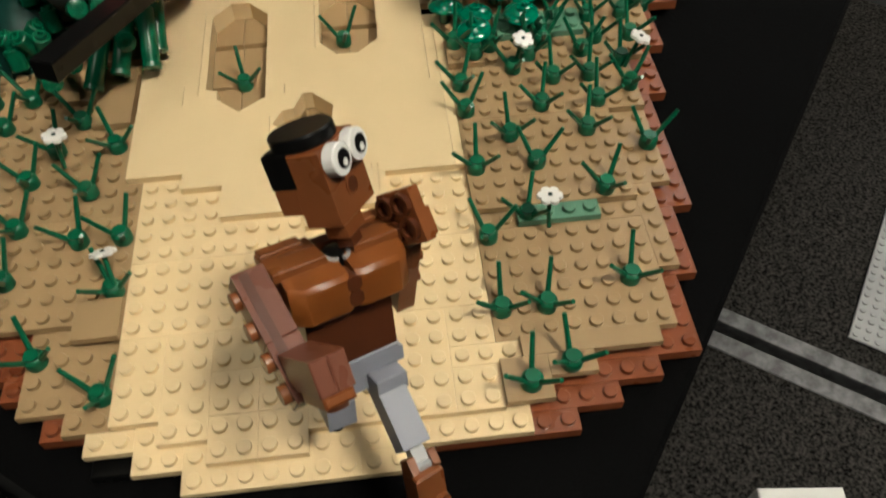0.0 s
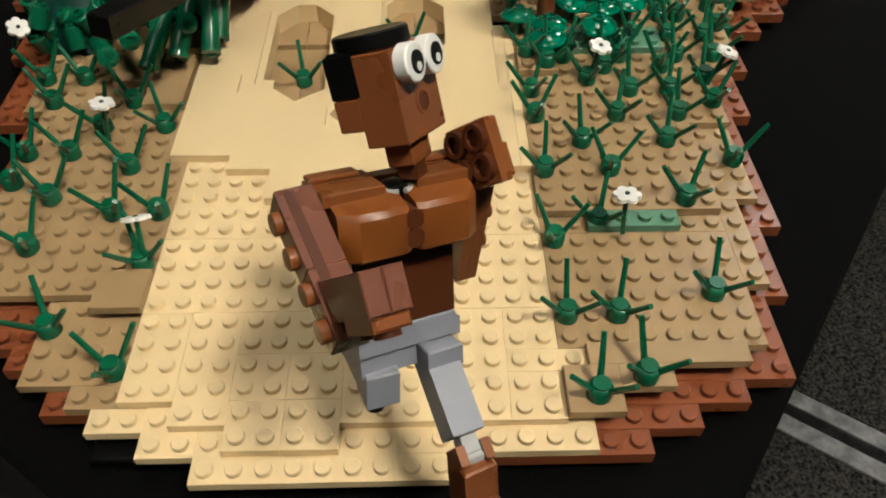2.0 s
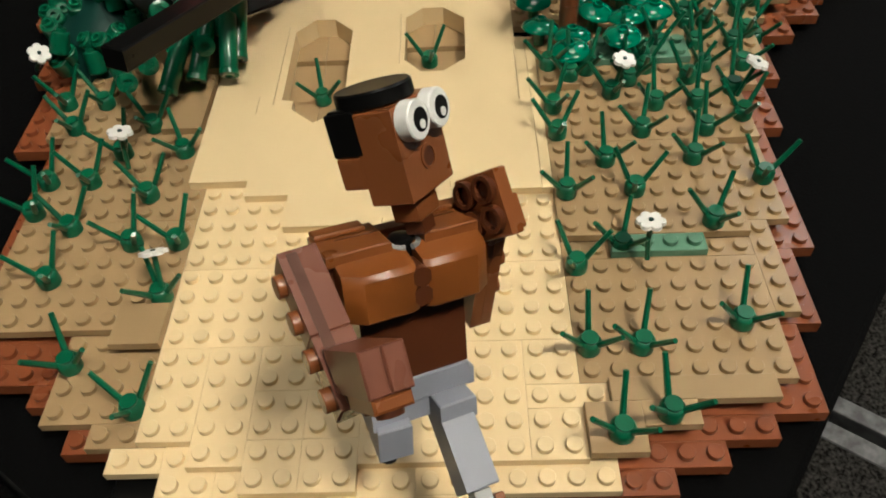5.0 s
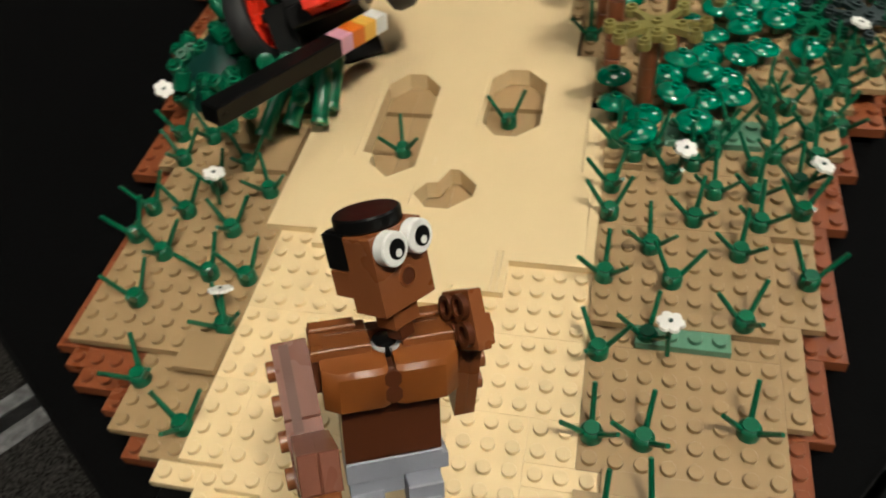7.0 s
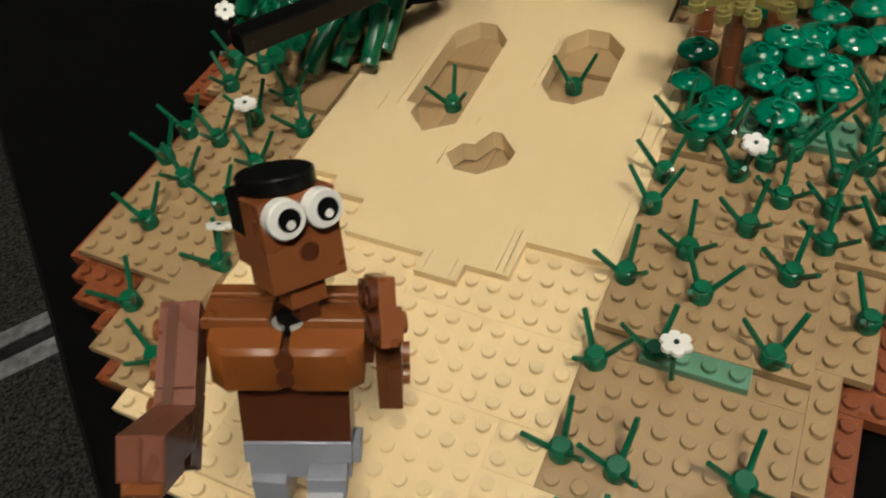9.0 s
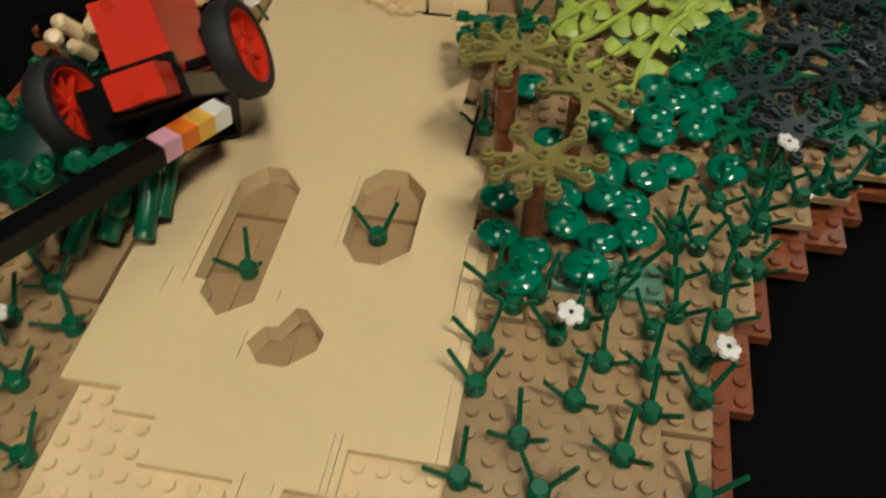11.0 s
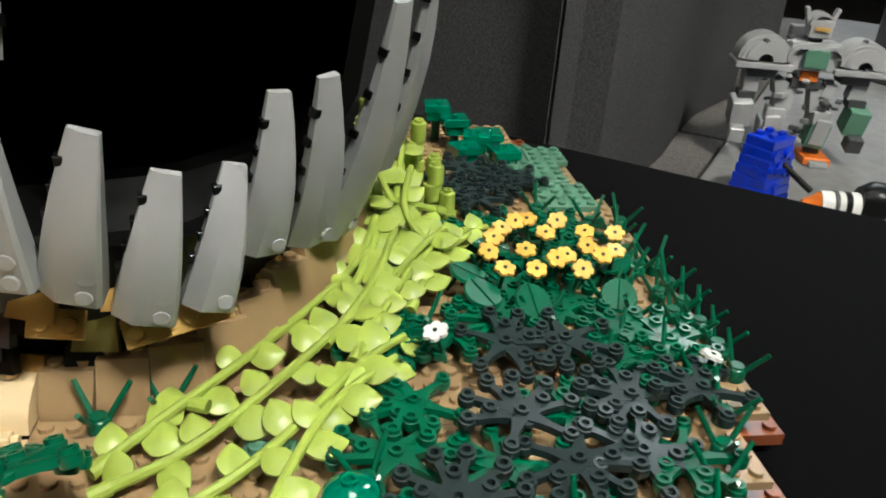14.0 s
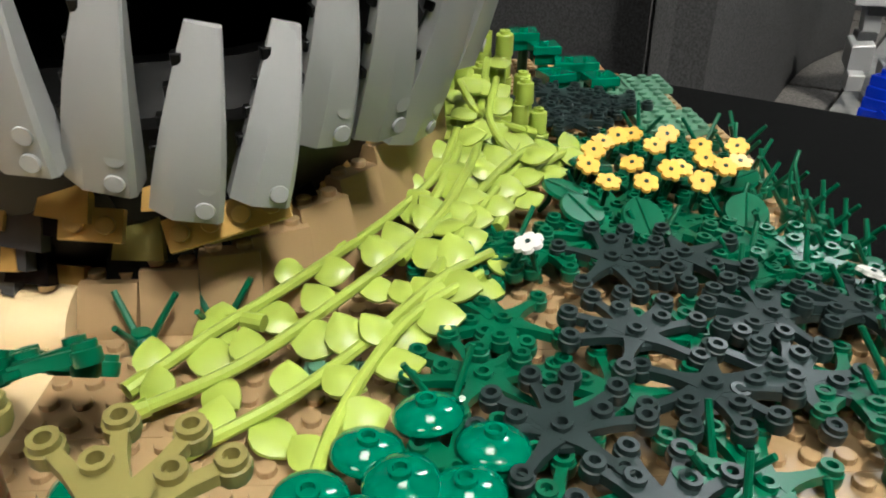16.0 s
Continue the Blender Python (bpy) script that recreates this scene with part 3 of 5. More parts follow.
def make_pad():
    t = thing("round_dish_leaf", "shiny clear green domed dish leaf with a small hole", "leaf", "dish leaves")
    g = Geo().rings([(0.0080, 0.0), (0.0079, 0.0006), (0.0068, 0.0016), (0.0050, 0.0026), (0.0028, 0.0033), (0.0024, 0.0034), (0.0024, 0.0046), (0.0015, 0.0046), (0.0015, 0.0030)], 28, cap=(True, True))
    part("dish", g.mesh("dish", TRANSGREEN, 50), TRANSGREEN, t)
    part("stem", Geo().rings([(0.0024, -0.0075), (0.0024, 0.0)], 10), GREEN, t)
    return t


PADS = [(8.1, 21.2), (8.3, 19.1), (9.9, 18.2), (11.4, 20.2), (12.9, 19.4), (14.5, 20.1), (14.2, 21.9), (11.8, 23.3), (13.3, 24.3), (15.0, 23.7), (16.4, 25.0), (15.4, 26.9), (17.4, 27.7),
        (12.2, 27.4), (14.0, 29.2), (15.3, 31.0), (16.9, 32.1), (18.8, 25.1), (8.6, 29.8), (16.2, 29.6), (10.2, 25.6), (13.0, 22.0),
        (17.8, 29.4), (18.6, 31.0), (13.6, 26.2), (15.2, 28.2), (11.0, 22.0), (9.6, 16.6), (12.4, 17.6)]
pad = make_pad()
for k, (x, y) in enumerate(PADS):
    m = at(x, y, 10.5 + rng.uniform(0, 4), rng.uniform(0, 360), rng.uniform(-7, 9), rng.uniform(-8, 8))
    if k == 0:
        pad.matrix_basis = m
    else:
        copy_thing(pad, m)


def brick_row(name, label, x0, y0, nx, ny, level, mat):
    t = thing(name, label, "brick", m=at(x0, y0, level * 3.2))
    part("body", Geo().box(0.0001, 0.0001, 0, nx * U - 0.0001, ny * U - 0.0001, P, 0.0002), mat, t)
    me = Geo().stud(0, 0, 0).mesh("stud", mat)
    for i in range(nx):
        for j in range(ny):
            part("stud", me, mat, t, m=Matrix.Translation(((i + 0.5) * U, (j + 0.5) * U, P)))
    return t


brick_row("sand_green_plate", "sand green one by four plate on the dark tan bank", 10, 4, 4, 1, 0.02, SAND)
brick_row("sand_green_plate", "sand green plate half hidden under the dish leaves", 11, 17, 3, 2, 1.02, SAND)
brick_row("sand_green_plate", "sand green plate at the edge of the grass", 14, 17, 2, 2, 1.02, SAND)
brick_row("sand_green_plate", "sand green plate showing between lime vines", 13, 35, 2, 1, 1.02, SAND)
for x, y, nx, ny in ((30, 58, 4, 4), (29, 62, 4, 4), (28, 66, 4, 4), (31, 66, 3, 3)):
    brick_row("sand_green_plate", "pale sand green studded plate on the far bank", x, y, nx, ny, 1.02 + (x % 2) * 0.5, SAND)


# trunks of stacked round bricks carrying olive leaves
def tree(x, y, h, leaves):
    t = thing("small_tree", "brick-built tree with a brown round-brick trunk and olive leaves", "tree", "small trees beside the path", m=at(x, y, 3.3))
    n = max(1, round(h / 9.6))
    me = Geo().rings([(0.0036, 0), (0.0039, 0.0004), (0.0039, 0.0092), (0.0036, 0.0095)], 16).mesh("trunk_brick", BROWN)
    for i in range(n):
        part("trunk_brick", me, BROWN, t, m=Matrix.Translation((0, 0, i * h / n * 0.001)))
    fm, rm = frond_geo.mesh("frond", OLIVE), ring_geo.mesh("stud_ring", OLIVE)
    for dx, dy, dz, rz, rx, ry in leaves:
        f = part("leaf_frond", fm, OLIVE, t, "olive forked leaf", at(dx, dy, h + dz, rz, rx, ry))
        for px, py in TIPS + [(0, 0)]:
            part("stud_ring", rm, OLIVE, f, m=Matrix.Translation((px * U, py * U, 0)))
    return t


tree(9.8, 19.4, 46, [(0.2, -0.3, 1, 180, 6, 4)])
tree(7.9, 23.4, 60, [(0.3, 0.2, 1, 30, -5, 6)])
tree(11.2, 24.8, 38, [(0.3, 0.3, 1, -40, 4, 6)])
tree(7.2, 28.2, 30, [])


# lime vines
def leaf_geo(s):
    """A pointed oval leaf with a domed back, its stalk at the origin."""
    g = Geo()
    rows = []
    for k in range(7):
        u = k / 6
        w = s * 0.48 * math.sin(math.pi * min(1, u * 0.93 + 0.06)) ** 0.8 * (1 - 0.25 * u)
        rows.append((u * s, w))
    v, f = [], []
    for y, w in rows:
        for q in (-1, -0.5, 0, 0.5, 1):
            v.append((q * w, y, s * 0.10 * (1 - q * q) * math.sin(math.pi * y / s) + s * 0.03))
    for y, w in rows:
        for q in (-1, -0.5, 0, 0.5, 1):
            v.append((q * w, y, s * 0.10 * (1 - q * q) * math.sin(math.pi * y / s) - s * 0.04))
    for a in (0, 35):
        for r in range(6):
            for c in range(4):
                f.append((a + r * 5 + c, a + r * 5 + c + 1, a + r * 5 + c + 6, a + r * 5 + c + 5))
    for r in range(6):
        for c in (0, 4):
            f.append((r * 5 + c, r * 5 + c + 5, 35 + r * 5 + c + 5, 35 + r * 5 + c))
    return g.add(v, f)


LEAF = leaf_geo(0.0122).mesh("leaf", LIME, 60)


def vine(points, seed, gap=2.3, name="lime_vine"):
    r = random.Random(seed)
    t = thing(name, "lime green plastic vine with pointed leaves trailing over the bank", "vine", "lime vines", m=at(points[0][0], points[0][1], points[0][2]))
    inv = t.matrix_basis.inverted()
    raw = [Vector((x * U, y * U, z * 0.001)) for x, y, z in points]
    pts = []
    for i in range(len(raw) - 1):
        p0, p1, p2, p3 = raw[max(i - 1, 0)], raw[i], raw[i + 1], raw[min(i + 2, len(raw) - 1)]
        for k in range(8):
            u = k / 8
            pts.append(0.5 * ((2 * p1) + (p2 - p0) * u + (2 * p0 - 5 * p1 + 4 * p2 - p3) * u * u + (3 * p1 - p0 - 3 * p2 + p3) * u ** 3))
    pts.append(raw[-1])
    part("stem", Geo().tube(pts, 0.0018, 8, inv, r_end=0.0015), LIME, t)
    part("stem_end", Geo().tube([pts[0], pts[0] + (pts[1] - pts[0]).normalized() * 0.006], 0.0024, 10, inv), LIME, t)
    run, side = 0.0, 1
    for a, b in zip(pts, pts[1:]):
        run += (b - a).length
        if run > gap * U * 0.5:
            run = 0
            side = -side
            d = (b - a).normalized()
            ang = math.degrees(math.atan2(d.y, d.x)) - 90 - side * r.uniform(48, 75)
            m = Matrix.Translation(a - Vector((0, 0, 0.0012))) @ Matrix.Rotation(radians(20), 4, "X") @ pose(0, 0, 0, r.uniform(-12, 16), r.uniform(-18, 18), ang)
            part("leaf", LEAF, LIME, t, m=inv @ m @ Matrix.Scale(r.uniform(0.85, 1.12), 4))
    return t


vine([(8.0, 34.2, 9), (10, 36.6, 12), (12.6, 39.6, 15), (15.4, 43.6, 17), (17.6, 47.0, 22), (18.6, 50, 30)], 1)
vine([(8.2, 33.2, 8), (11.2, 34.8, 12), (14.0, 38.0, 15), (16.4, 41.6, 16), (18.8, 45.0, 18), (21.0, 48.5, 22), (22.5, 51, 20)], 2)
vine([(10.0, 31.6, 7), (12.7, 33.2, 11), (15.0, 35.8, 13), (17.4, 39.2, 15), (19.5, 41.5, 14)], 3)
vine([(13.8, 30.0, 6), (14.5, 32.6, 12), (16.3, 36.6, 15), (19.0, 39.9, 14)], 4)
vine([(16.0, 41.0, 14), (18.0, 44.5, 20), (19.5, 49, 26), (20.0, 53, 34), (20.5, 56, 44)], 5)
vine([(24.4, 52.5, 12), (22.0, 51.5, 18), (20.0, 49.0, 22), (18.3, 46.0, 20)], 6)
vine([(23.0, 55.0, 14), (20.6, 53.5, 24), (19.6, 51.0, 34), (18.8, 52.0, 44)], 7)
vine([(11.6, 37.2, 12), (10.4, 37.6, 12), (9.6, 37.6, 10)], 8)
vine([(17.0, 44.0, 18), (18.4, 48.0, 24), (19.0, 52.0, 32), (19.6, 55.5, 40)], 10)
vine([(22.8, 50.5, 14), (21.2, 49.4, 22), (20.2, 50.6, 32), (20.8, 54.0, 40)], 11)
vine([(20.0, 44.0, 12), (21.4, 47.6, 16), (23.6, 51.0, 16), (25.4, 53.5, 12)], 12)
vine([(17.2, 39.6, 14), (18.6, 43.0, 17), (20.4, 47.0, 18), (22.0, 49.8, 18)], 9)

# far bank: lime round bricks and green square tiles
lr = thing("lime_round_brick", "lime round one by one brick in a stacked clump", "brick", "lime round bricks")
part("body", Geo().rings([(0.0036, 0), (0.0039, 0.0004), (0.0039, 0.0090), (0.0036, 0.0094)], 14), LIME, lr)
part("stud", Geo().rings([(0.0024, 0.0094), (0.0024, 0.0110), (0.0012, 0.0110), (0.0012, 0.0096)], 12), LIME, lr)
spots = []
for i, (x, y, n) in enumerate(((21.0, 62, 5), (22.4, 63, 6), (23.6, 62.2, 5), (24.6, 61, 3), (25.4, 59.6, 2), (22.0, 60, 4), (23.2, 59.5, 3), (20.4, 59.5, 4), (19.4, 61, 5), (24.2, 58.4, 1), (21.4, 57.6, 3), (20.4, 63, 6), (21.8, 64.4, 5), (23.0, 60.8, 4), (22.8, 57.8, 2), (24.8, 62.6, 3), (19.6, 58.2, 4), (21.2, 60.8, 5))):
    for k in range(n):
        spots.append((x - 2.0 + rng.uniform(-0.15, 0.15), y - 4.0, 3.3 + k * 9.5, 0, rng.uniform(-3, 3), rng.uniform(-3, 3)))
spread(lr, spots)


def tile_stack(x, y, z, rz):
    t = thing("green_square_bush", "dark green square tiles stacked on a short post", "bush", "square green bushes", m=at(x, y, z, rz))
    part("post", Geo().rings([(0.003, -z * 0.001 + 0.0033), (0.003, 0)], 10), GREEN, t)
    part("tile", Geo().box(-U, -U, 0, U, U, P * 1.5, 0.0004), TRANSGREEN, t)
    part("tile", Geo().box(-U * 0.8, -U * 0.8, -P * 1.8, U * 0.8, U * 0.8, -P * 0.05, 0.0004), TRANSGREEN, t)
    part("stud", Geo().stud(0, 0, P * 1.5), TRANSGREEN, t)


for x, y, z, rz in ((29.0, 66, 11, 10), (27.2, 68, 15, -8), (25.8, 70, 20, 5), (24.6, 72, 24, 0), (26.0, 66.0, 13, 20), (28.6, 70, 11, 0)):
    tile_stack(x, y, z, rz)

# ---- rim of the path and of the lair ----
curve = [(0, 0), (0.001, 0.0046), (0.0040, 0.0085), (0.0085, 0.0110), (0.0135, 0.0124), (0.0160, 0.0126), (0.0160, 0)]


def curved_brick(x, y, rz, w, k, lift=3.3):
    t = thing("curved_slope_brick", "tan curved slope brick at the end of the path", "brick", "curved slope bricks along the path", m=at(x, y, lift, rz))
    g = Geo().loft([[(-w * U / 2 + 0.0001, a * k, b * k) for a, b in curve], [(w * U / 2 - 0.0001, a * k, b * k) for a, b in curve]])
    part("body", g.mesh("body", TAN, 50), TAN, t)
    n = max(1, int(w))
    for i in range(n):
        part("stud", Geo().stud((i - (n - 1) / 2) * U, 0.0138 * k, 0.0124 * k), TAN, t)
    return t


for a in ((4.0, 37.2, 0, 1.98, 1), (2.2, 37.25, 0, 1.6, 0.9), (0.2, 37.3, 0, 2, 1.05), (-1.8, 38.1, -8, 2, 1.15), (-3.3, 39.4, -14, 1.4, 1.2), (-4.9, 41.1, -20, 1.8, 1.25), (-6.6, 42.4, -24, 1.6, 1.15),
          (-1.8, 39.6, -8, 2, 1.5), (-3.8, 41.6, -14, 2, 1.7), (-5.8, 43.4, -18, 1.8, 1.7), (0.6, 39.0, 0, 2, 1.4)):
    curved_brick(*a)
bar = thing("tan_bar_plate", "small tan plate with two bar ends lying at the path's end", "bar plate", "bar plates")
part("bar", Geo().tube([(-0.0075, 0, 0.0018), (0.0075, 0, 0.0018)], 0.0014, 8), TAN, bar)
for s in (-0.004, 0.0, 0.004):
    part("collar", Geo().box(s - 0.0012, -0.0022, 0.0001, s + 0.0012, 0.0022, 0.0036, 0.0004), TAN, bar)
spread(bar, [(3.9, 36.7, 3.3, 2, 0, 0), (-0.3, 36.85, 3.3, -3, 0, 0), (-2.0, 37.6, 3.3, -10, 0, 0), (-7.2, 42.1, 3.3, 4, 0, 0)])

slope = [(0, 0), (0, 0.0042), (0.0065, 1.0), (0.0160, 1.0), (0.0160, 0)]


def rim_brick(x, y, rz, w, h, mat=DTAN):
    t = thing("slope_brick", "dark tan slope brick in the rim below the teeth", "brick", "slope bricks of the rim", m=at(x, y, 3.3, rz))
    prof = [(a, b if b < 0.5 else h * 0.001) for a, b in slope]
    part("body", Geo().loft([[(-w * U / 2 + 0.0004, a, b) for a, b in prof], [(w * U / 2 - 0.0004, a, b) for a, b in prof]]), mat, t)
    for i in (-1, 1):
        part("stud", Geo().stud(i * U * w / 4, 0.0110, h * 0.001), mat, t)


for a in ((6.1, 38.0, 0, 2.1, 14), (8.2, 38.2, 3, 2.1, 17), (10.3, 38.6, 9, 2.2, 20), (12.2, 39.6, 24, 2.2, 23), (13.8, 41.1, 38, 2.2, 27), (15.1, 42.9, 49, 2.2, 31), (16.3, 44.9, 56, 2.2, 36), (17.3, 47.0, 62, 2.2, 42), (18.1, 49.2, 66, 2.2, 48)):
    rim_brick(*a)

# ---- the great mouth ----
beast = thing("toothed_beast_head", "huge brick-built beast head with a black open mouth and grey teeth", "brick sculpture", m=at(8, 50, 3.4))
binv = beast.matrix_basis.inverted()
JAW = [(-4.5, 42.5), (-2.5, 39.8), (0.5, 38.2), (4, 37.8), (7.5, 38.4), (11, 39.6), (14, 42.5), (16.5, 46.5), (18, 51)]
CEN = Vector((7.0, 51.0))


def wall(name, foot, lo, hi, push_lo, push_hi, mat, label=""):
    """A faceted band along the jaw between two heights, thick, leaning by the pushes."""
    secs = []
    for x, y in foot:
        d = (Vector((x, y)) - CEN).normalized()
        secs.append([((x + d.x * p) * U, (y + d.y * p) * U, z * 0.001) for p, z in ((push_lo, lo), (push_hi, hi), (push_hi - 1.2, hi), (push_lo - 1.2, lo))])
    return part(name, Geo().loft(secs, binv), mat, beast, label)


wall("lower_lip", JAW, 34, 62, -1.0, 0.2, BLACK, "black lower lip")
wall("chin", JAW, 3.4, 34, -3.2, -1.0, BLACK)
wall("gum", [(x, y + 2) for x, y in JAW], 56, 72, 0.0, -1.2, BLACK)
rngc = random.Random(9)
for i in range(64):
    u = i / 63 * (len(JAW) - 1)
    a, b = JAW[min(int(u), len(JAW) - 2)], JAW[min(int(u), len(JAW) - 2) + 1]
    q = u - int(u) if u < len(JAW) - 1 else 1.0
    x, y = a[0] + (b[0] - a[0]) * q, a[1] + (b[1] - a[1]) * q
    d = (Vector((x, y)) - CEN).normalized()
    rz = math.degrees(math.atan2(d.y, d.x)) + 90
    z = rngc.uniform(10, 46)
    m = binv @ Matrix.Translation(((x + d.x * (z / 30 - 1.9)) * U, (y + d.y * (z / 30 - 1.9)) * U, z * 0.001)) @ pose(0, 0, 0, -22, rngc.uniform(-8, 8), rz)
    # most scales are black, putting the shadow below the teeth into their colours
    part("throat_scale", Geo().prism([(-0.007, 0), (0.007, 0), (0.007, 0.004), (-0.007, 0.004)], -0.007, 0.005, m, top=0.8), rngc.choice((GOLD, DGREY, BLACK, BLACK, BLACK, BLACK, OLIVE)), beast, "")

# cavity: a dark bowl open to the front
g = Geo()
R0, R1 = 11.0, 0.084
front, back = 41.0, 58.0
for shell in (1.0, 1.06):
    rows = []
    for k in range(7):
        u = k / 6
        s = math.cos(u * math.pi / 2) ** 0.6 if u < 1 else 0.05
        rows.append([((6.2 + R0 * shell * s * math.cos(math.tau * j / 20)) * U, (front + (back - front) * u * shell) * U, 0.130 + R1 * shell * s * math.sin(math.tau * j / 20)) for j in range(20)])
    v = [p for r in rows for p in r]
    f = [(k * 20 + j, k * 20 + (j + 1) % 20, k * 20 + 20 + (j + 1) % 20, k * 20 + 20 + j) for k in range(6) for j in range(20)]
    g.add(v, f, binv)
n0 = 7 * 20
g.f += [(j, (j + 1) % 20, n0 + (j + 1) % 20, n0 + j) for j in range(20)]
g.s += [0] * 20
part("mouth_cavity", g, BLACK, beast, "black inside of the mouth")
# upper jaw: a heavy dark brow over the opening, its outer skin in dark grey slabs
UP = [(-5, 42), (-2, 38.6), (2, 37.2), (6, 36.8), (10, 37.2), (13.2, 38.8), (15.6, 41.5), (17.4, 46), (18, 51)]
wall("upper_gum", UP, 158, 190, 0.6, 0.0, BLACK)
wall("upper_lip", [(x, y) for x, y in UP], 190, 235, 0.2, -2.0, DGREY, "dark grey upper lip")


def tooth(base, tip, w, thick, mat=GREY, studs=2, bend=0.0, blunt=0.45, upper=False):
    """A tapered, slightly bowed tooth from its root to its tip, in studs and millimetres."""
    b, e = Vector((base[0] * U, base[1] * U, base[2] * 0.001)), Vector((tip[0] * U, tip[1] * U, tip[2] * 0.001))
    out = (Vector((base[0], base[1])) - CEN).normalized()
    out = Vector((out.x, out.y, 0))
    ax = (e - b)
    side = ax.normalized().cross(out).normalized()
    dep = side.cross(ax.normalized()).normalized()
    if dep.dot(out) < 0:
        dep = -dep
    secs = []
    for k in range(7):
        u = k / 6
        c = b + ax * u + dep * (math.sin(u * math.pi) * bend * U)
        ww = w * U / 2 * (1 - (1 - blunt) * u ** 1.6)
        tt = thick * U / 2 * (1 - 0.75 * u ** 1.5)
        ch = min(ww, tt) * 0.25
        ridge = ww * (0.35 - 0.25 * u) if not upper else -ww * 0.2
        secs.append([c + side * p + dep * q for p, q in ((-ww + ch, -tt), (ww - ch, -tt), (ww, -tt + ch), (ww, tt - ch), (ww - ch, tt), (-ridge, tt), (-ww, tt * 0.15), (-ww, -tt + ch))])
    t = part("tooth", Geo().loft([[tuple(p) for p in s] for s in secs], binv), mat, beast)
    for k in range(studs):
        c = b + ax.normalized() * (0.0042 + 0.0068 * k) + side * (w * U * 0.24) + dep * (thick * U / 2 * 0.97)
        rot = dep.to_track_quat("Z", "Y").to_matrix().to_4x4()
        part("stud", Geo().stud(0, 0, 0, 12, binv @ Matrix.Translation(c) @ rot), mat, t)
    # notched inner edge
    for k in range(4):
        c = b + ax * (0.35 + 0.16 * k) - side * (w * U / 2 * (0.9 - 0.12 * k)) + dep * (thick * U * 0.1)
        part("notch", Geo().box(-0.0012, -0.0014, -0.0016, 0.0012, 0.0014, 0.0016, 0.0003, binv @ Matrix.Translation(c) @ dep.to_track_quat("Z", "Y").to_matrix().to_4x4()), BLACK, t)
    return t


def block_tooth(x, y, z0, z1, w, rz, studs):
    """An upside-down slope block with studs on its wide top."""
    h = (z1 - z0) * 0.001
    m = binv @ at(x, y, z0, rz, 8)
    k = w * U / 2
    t = part("tooth", Geo().loft([[(-p, -q * 0.7, z), (p, -q * 0.7, z), (p, q, z), (-p, q, z)] for p, q, z in ((k * 0.72, 0.005, 0), (k * 0.97, 0.0065, h * 0.55), (k, 0.0075, h * 0.7), (k * 0.97, 0.0078, h))], m), GREY, beast)
    for i in range(studs):
        part("stud", Geo().rings([(0.0024, 0), (0.0024, 0.0017), (0.0015, 0.0017), (0.0015, 0.0004)], 14, m @ Matrix.Translation(((i - (studs - 1) / 2) * U, 0.001, h))), GREY, t)


block_tooth(-1.3, 38.2, 73, 101, 2.1, 6, 2)
block_tooth(1.0, 36.7, 68, 102, 1.35, -4, 1)
block_tooth(2.55, 36.2, 64, 107, 1.35, 4, 1)
tooth((4.1, 37.0, 62), (4.6, 35.9, 112), 2.2, 1.2, studs=2, bend=0.3)
tooth((5.5, 36.9, 58), (5.9, 35.9, 114), 2.2, 1.2, studs=2, bend=0.3)
tooth((7.4, 37.2, 53), (8.9, 36.1, 103), 2.2, 1.3, studs=2, bend=0.4)
tooth((9.6, 37.5, 44), (11.0, 36.9, 90), 2.2, 1.3, studs=2, bend=0.4)
tooth((11.7, 38.0, 45), (13.0, 38.4, 88), 1.8, 1.3, studs=2, bend=0.4)
tooth((13.4, 40.4, 54), (14.5, 39.6, 106), 1.9, 1.3, studs=2, bend=0.4)
tooth((15.2, 41.6, 53), (16.2, 39.5, 111), 1.9, 1.3, studs=3, bend=0.4)
tooth((16.2, 45.2, 42), (19.0, 42.6, 128), 2.4, 1.4, studs=3, bend=0.5)
tooth((18.6, 48.4, 60), (20.6, 46.0, 140), 2.4, 1.4, studs=2, bend=0.5)
tooth((-0.2, 37.2, 162), (2.0, 34.8, 110), 2.0, 1.5, studs=2, bend=0.8, blunt=0.3)
tooth((2.9, 36.6, 165), (4.1, 35.3, 130), 2.0, 1.4, studs=2, bend=0.2)
tooth((6.0, 36.2, 168), (6.9, 35.0, 121), 2.8, 1.6, studs=2, bend=0.2, blunt=0.35)
tooth((9.2, 36.1, 172), (9.2, 35.7, 136), 2.1, 1.6, studs=2, blunt=0.85)
tooth((11.3, 36.4, 176), (11.9, 35.4, 143), 1.9, 1.4, studs=2)
tooth((13.6, 37.6, 180), (13.9, 36.4, 146), 1.9, 1.4, studs=1)
tooth((16.2, 39.6, 182), (16.4, 38.0, 148), 1.9, 1.4, studs=1)
tooth((18.2, 42.6, 190), (18.6, 41.0, 150), 2.0, 1.4, studs=1)


